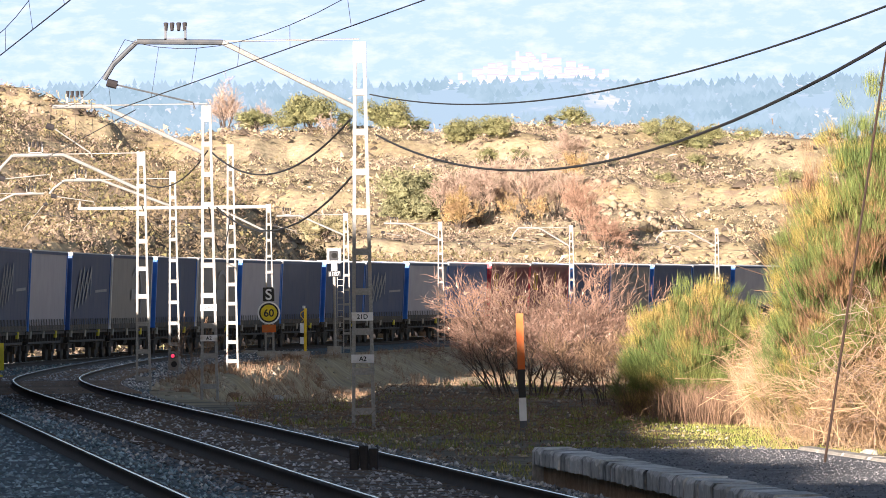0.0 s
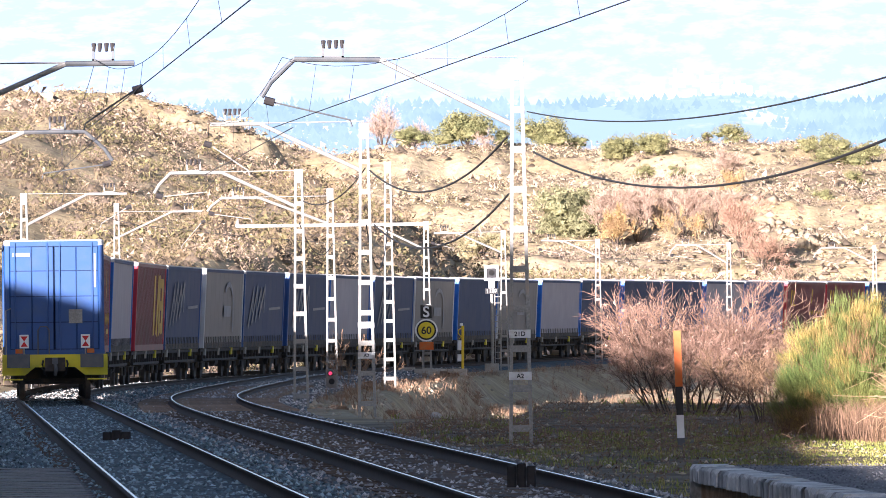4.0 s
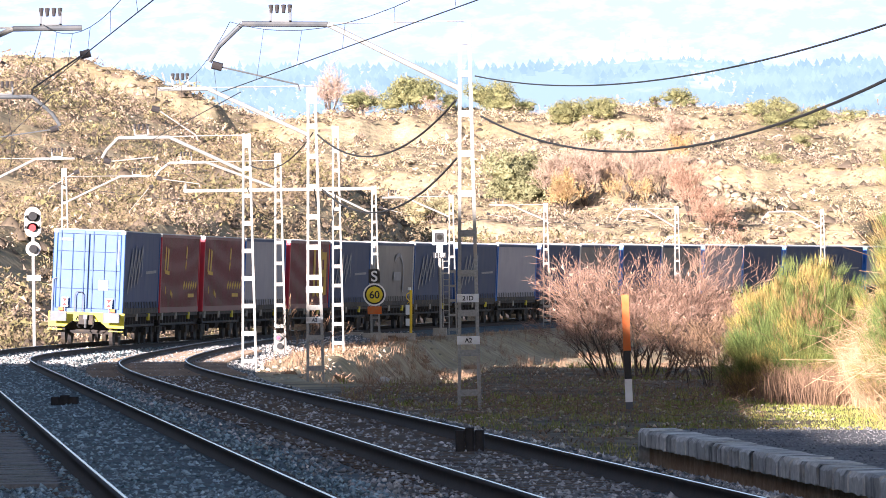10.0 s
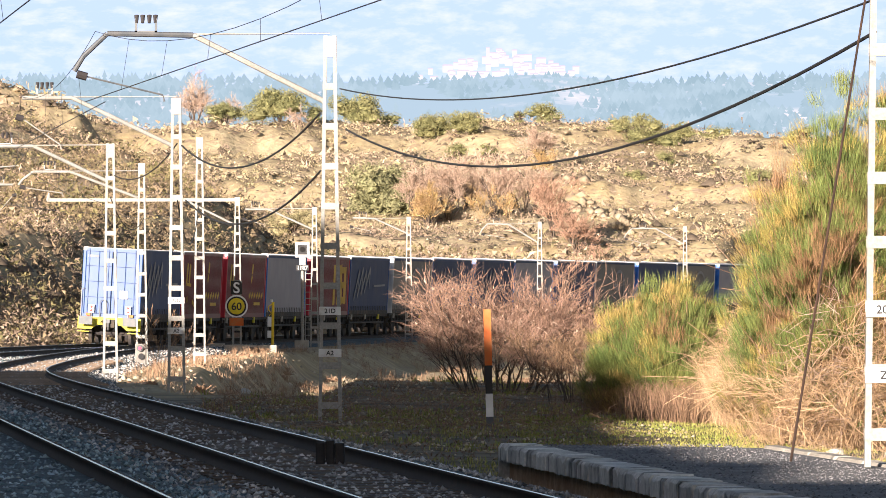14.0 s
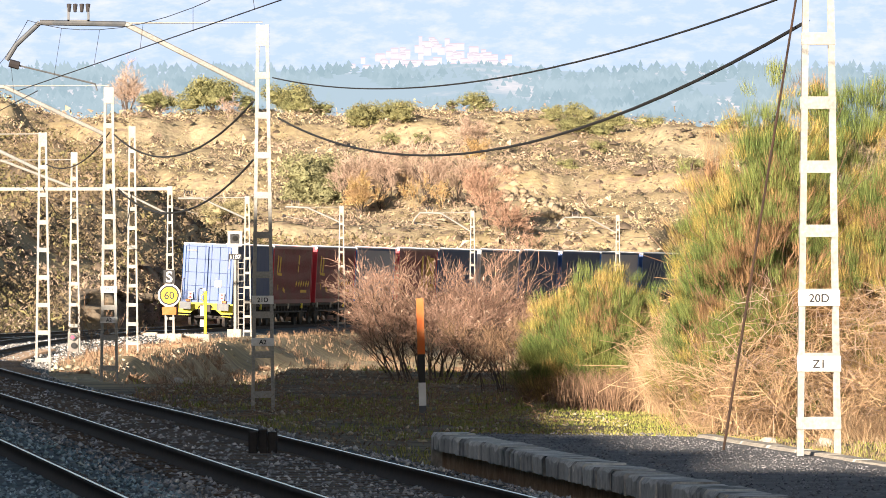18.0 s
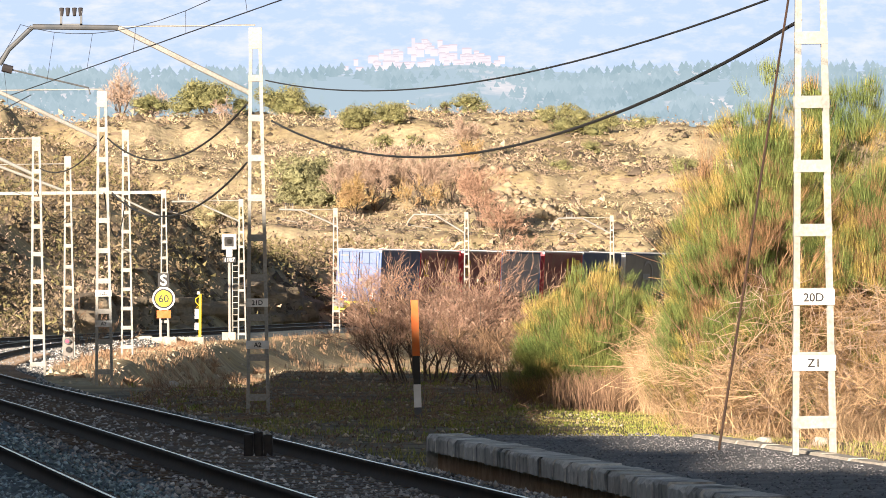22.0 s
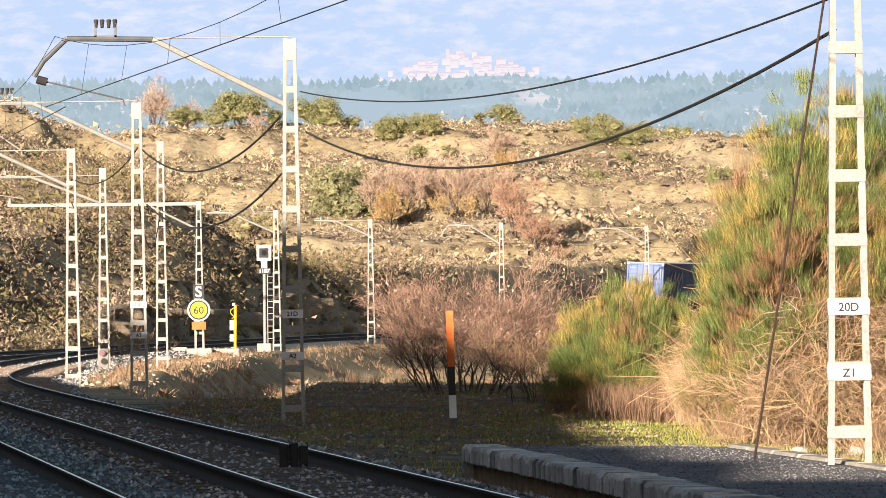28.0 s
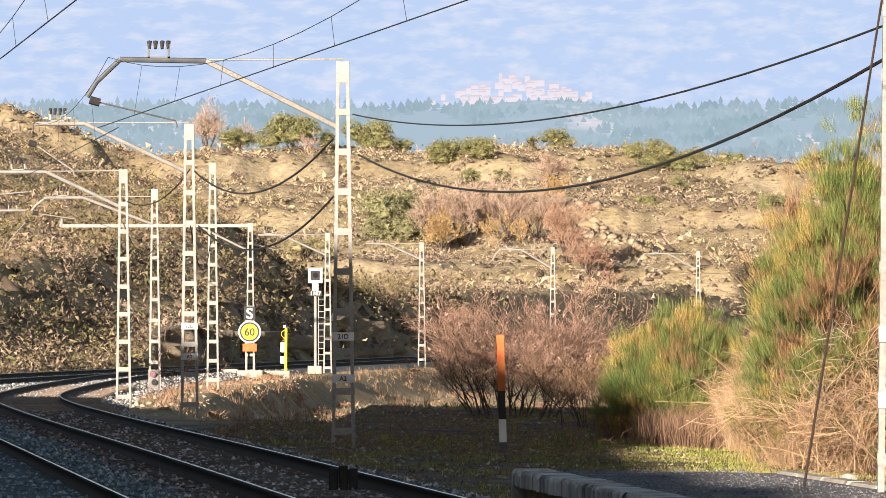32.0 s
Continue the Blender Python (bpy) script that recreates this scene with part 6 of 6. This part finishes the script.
crown_tree(-7.1, 517.5, 3.9, 3.6, M["evergreen"], "round grey-green evergreen shrub on the slope", 300, 3200, "evergreen_shrub")
crown_tree(-13.9, 493.5, 2.0, 2.0, M["olive"], "low pale olive shrub on the slope", 303, 1600, "olive_shrub")


def bare_tree(x, y, h, spread, mat, label, seed, leaves=None, stems=6, name="bare_tree"):
    z = gz(x, y) - 0.1
    t = thing(name, label, "tree", group="bare trees on the slope")
    sk = branching((x, y, z), h * 1.15, spread, min(stems, 6), 4, 0.07 if h > 2.5 else 0.03, seed, 5 if h > 2.5 else 3)
    big = sk[2] > 0.03
    mesh_part("limb_frame", [segments(*(q[big] for q in sk))], M["bark"], t)
    mesh_part("twig_mass", [twigs(sk[0][~big], sk[1][~big], 0.013 if y > 300 else 0.006, 0.009 if y > 300 else 0.004)], mat, t, "", "stuff")
    if leaves:
        tip = sk[1][~big][::44]
        mesh_part("leaves", [clumps(tip, np.full(len(tip), 0.16), 4, 0.6, 1.0, seed)], leaves, t, "yellow leaves")


for i, (x, y, h, s, mat, lf) in enumerate(((-29.2, 690, 4.4, 0.7, "pinkish", None), (-26.4, 694, 3.0, 0.7, "pinkish", None), (-4.9, 514, 3.5, 0.6, "pinkish", None), (-2.5, 514, 4.4, 0.6, "pinkish", None), (1.0, 515, 3.9, 0.65, "pinkish", None),
                                            (3.3, 516, 3.7, 0.65, "pinkish", None), (-0.9, 520, 3.2, 0.7, "pinkish", None), (-17.6, 650, 2.4, 0.9, "pinkish", None), (5.1, 588, 3.0, 0.8, "pinkish", None),
                                            (5.3, 496, 3.9, 0.5, "russet", None), (6.9, 491, 2.7, 0.7, "russet", None), (8.4, 490, 1.9, 0.8, "russet", None),
                                            (-4.0, 511, 2.8, 0.30, "poplar", "poplar"), (0.0, 511, 2.5, 0.40, "poplar", "poplar"), (2.0, 512, 1.9, 0.3, "poplar", "poplar"), (13.6, 402, 2.9, 0.7, "russet", None))):
    bare_tree(x, y, h, s, M[mat], "leafless thicket tree with pale pinkish twigs" if lf is None else "slim tree with yellow autumn leaves", 400 + i, M[lf] if lf else None)
bare_tree(5.1, 545, 3.3, 0.10, M["poplar"], "slim young tree with a few yellow leaves", 440, M["poplar"], 2)
bare_tree(-7.6, 165, 2.0, 0.8, M["brown_stalk"], "small bare sapling beside a mast", 431, None, 3, "sapling")


# ---- lineside things ----
def sign_60():
    s = thing("speed_sign", "round yellow speed sign over an orange plate on two posts", "sign", pose(-10.78, 297.6, -0.45))
    for x in (-0.17, 0.17):
        part("post", Geo().box(x - 0.03, x + 0.03, -0.03, 0.03, 0, 2.9), M["galv"], s)
    part("rim", Geo().disc((0, -0.05, 2.04), 0.50, 0.02, 36), M["glossy_white"], s, "white rim")
    part("ring", Geo().disc((0, -0.064, 2.04), 0.43, 0.01, 36), M["black_paint"], s, "black ring")
    f = part("face", Geo().disc((0, -0.072, 2.04), 0.36, 0.01, 36), M["sign_yellow"], s, "yellow face")
    lettering("60", 0.46, M["black_paint"], f, (0, -0.080, 1.88))
    p = part("letter_plate", Geo().box(-0.25, 0.25, -0.06, -0.04, 2.56, 3.16), M["black_paint"], s, "black plate with a white letter")
    lettering("S", 0.66, M["glossy_white"], p, (0, -0.065, 2.63))
    part("lower_plate", Geo().box(-0.31, 0.31, -0.06, -0.04, 1.18, 1.52), M["orange_paint"], s, "plain orange plate")


sign_60()
for x, y, w, h in ((-10.6, 293, 0.55, 0.36), (-9.5, 293.5, 0.62, 0.34), (-11.6, 296, 0.36, 0.4), (-8.45, 317.8, 0.33, 0.38), (-16.6, 262, 0.45, 0.28)):
    tagged(new("concrete_block", Geo().box(x - w, x + w, y - 0.3, y + 0.3, gz(x, y) - 0.1, gz(x, y) + h, bevel=0.04).mesh("concrete_block", M["concrete"])), "weathered pale concrete footing block", "concrete block", "footing blocks")

yp = thing("yellow_post", "yellow lineside post with two white boxes", "post", pose(-9.37, 303, -0.53, 0, 0.8, 0))
part("pole", Geo().box(-0.06, 0.06, -0.06, 0.06, 0, 2.3, bevel=0.02), M["yellow_paint"], yp)
part("cap", Geo().tube([(-0.07, 0, 2.3), (-0.07, 0, 2.42)], 0.07, 10), M["glossy_white"], yp)
for z, h in ((1.42, 0.22), (0.86, 0.16)):
    part("equipment_box", Geo().box(-0.24, -0.06, -0.09, 0.05, z - h, z + h, bevel=0.02), M["glossy_white"], yp, "white equipment box")
part("cable_loop", Geo().tube([(-0.06, -0.05, 2.2), (-0.2, -0.08, 2.1), (-0.2, -0.08, 1.95), (-0.06, -0.05, 1.8), (-0.16, -0.08, 1.7)], 0.02, 6), M["yellow_paint"], yp)

sg = thing("main_signal", "tall colour-light signal with a white hood and a ladder", "signal", pose(-8.42, 318, -0.1))
part("pole", Geo().tube([(0, 0, 0), (0, 0, 3.7)], 0.075, 10), M["galv"], sg)
g = Geo()
for a, b, c_, d_ in ((-0.34, 0.34, 4.56, 4.68), (-0.34, 0.34, 3.98, 4.10), (-0.34, -0.22, 4.10, 4.56), (0.22, 0.34, 4.10, 4.56)):
    g.box(a, b, -0.2, -0.1, c_, d_, bevel=0.03)
hd = part("hood", g, M["glossy_white"], sg, "white square hood")
part("backing", Geo().box(-0.3, 0.3, -0.1, -0.06, 4.0, 4.64), M["black_paint"], hd)
part("lamp_unit", Geo().disc((0, -0.12, 4.35), 0.13, 0.06, 18), M["glass"], hd)
part("neck", Geo().box(-0.14, 0.14, -0.08, 0.08, 3.62, 3.98), M["glossy_white"], sg)
pl = part("number_plate", Geo().box(-0.30, 0.30, -0.12, -0.10, 3.36, 3.62), M["black_paint"], sg, "black plate with white figures")
lettering("1187", 0.26, M["glossy_white"], pl, (0, -0.125, 3.40))
for x in (0.14, 0.42):
    part("ladder_rail", Geo().box(x - 0.018, x + 0.018, -0.02, 0.02, 0.1, 3.4), M["galv"], sg)
for k in range(11):
    part("rung", Geo().box(0.14, 0.42, -0.012, 0.012, 0.3 + k * 0.29, 0.33 + k * 0.29), M["galv"], sg)

s2 = thing("hooded_signal", "round-topped signal with black lenses beside the main track", "signal", pose(-21.25, 245, -0.4))
part("pole", Geo().tube([(0, 0, 0), (0, 0, 4.6)], 0.07, 10), M["galv"], s2)
part("backboard", Geo().disc((0, -0.06, 5.06), 0.30, 0.06, 24).disc((0, -0.06, 4.56), 0.30, 0.06, 24).box(-0.30, 0.30, -0.09, -0.03, 4.56, 5.06), M["glossy_white"], s2, "white oval board")
part("board_face", Geo().disc((0, -0.10, 5.06), 0.23, 0.02, 24).disc((0, -0.10, 4.56), 0.23, 0.02, 24).box(-0.23, 0.23, -0.11, -0.09, 4.56, 5.06), M["galv"], s2)
part("lens_hood", Geo().tube([(0.0, -0.1, 5.05), (0.02, -0.38, 5.02)], 0.15, 14, 0.16), M["black_paint"], s2)
part("lens_hood", Geo().tube([(0, -0.1, 4.62), (0.0, -0.3, 4.60)], 0.12, 14, 0.13), M["red_paint"], s2)
low_head = part("lower_board", Geo().disc((0, -0.06, 3.84), 0.27, 0.05, 24), M["glossy_white"], s2, "white round board")
part("lower_face", Geo().disc((0, -0.095, 3.84), 0.21, 0.02, 24), M["galv"], low_head)
part("lower_hood", Geo().tube([(0, -0.1, 3.86), (0.02, -0.34, 3.83)], 0.14, 14, 0.15), M["black_paint"], low_head)
for x, w in ((-0.15, 0.09), (0.02, 0.05), (0.16, 0.09)):
    part("label_plate", Geo().box(x - w, x + w, -0.1, -0.08, 2.68, 2.88), M["glossy_white"], s2)

glow_red = bpy.data.materials.new("red_signal_lamp")
glow_red.use_nodes = True
bb = glow_red.node_tree.nodes["Principled BSDF"]
bb.inputs["Base Color"].default_value = (0.5, 0.02, 0.05, 1)
bb.inputs["Emission Color"].default_value, bb.inputs["Emission Strength"].default_value = (1.0, 0.04, 0.10, 1), 0.5
dw = thing("dwarf_signal", "small shunting signal with a red lamp at a mast's foot", "signal", pose(-11.5, 228.2, -0.45))
part("case", Geo().box(-0.19, 0.19, -0.1, 0.1, 0.05, 0.80, bevel=0.04), M["plank"], dw)
part("hood", Geo().tube([(-0.02, -0.1, 0.66), (-0.02, -0.22, 0.65)], 0.11, 14), M["dark_steel"], dw)
part("red_lamp", Geo().disc((-0.02, -0.226, 0.65), 0.06, 0.01, 18), glow_red, dw, "lit red lamp")
part("lower_lens", Geo().tube([(0.02, -0.1, 0.38), (0.02, -0.2, 0.37)], 0.1, 14), M["black_paint"], dw)
part("base_plate", Geo().box(-0.24, 0.24, -0.14, 0.14, -0.05, 0.06), M["concrete"], dw)

for x, y, w, h in ((-1.76, 78.6, 0.17, 0.31), (-9.55, 116, 0.24, 0.2)):
    st_ = thing("wooden_block", "dark weathered wooden block between the rails", "wooden block", pose(x, y, -0.2), "blocks between the rails")
    for k in range(3):
        xa = -w + k * w * 2 / 3
        part("board", Geo().box(xa + 0.005, xa + w * 2 / 3 - 0.005, -0.14, 0.14, 0, h - 0.03 * abs(k - 1), bevel=0.02), M["tarred"], st_)
deck = thing("crossing_deck", "worn plank crossing beside the main track", "crossing", kind="structure")
for k in range(40):
    y = 66 + k * 0.62
    x = BEND_X + (BEND_Y - y) * 0.108 - 1.15
    part("plank", Geo().box(x - 1.3, x - 0.05, y, y + 0.56, -0.22, -0.13 + 0.01 * (k % 3)), M["plank"], deck)


def motions():
    for ob, ahead, lift in MOVERS:
        walk(ob, [(t, rolling(ahead, lift, t)) for t in range(0, 33)])


motions()
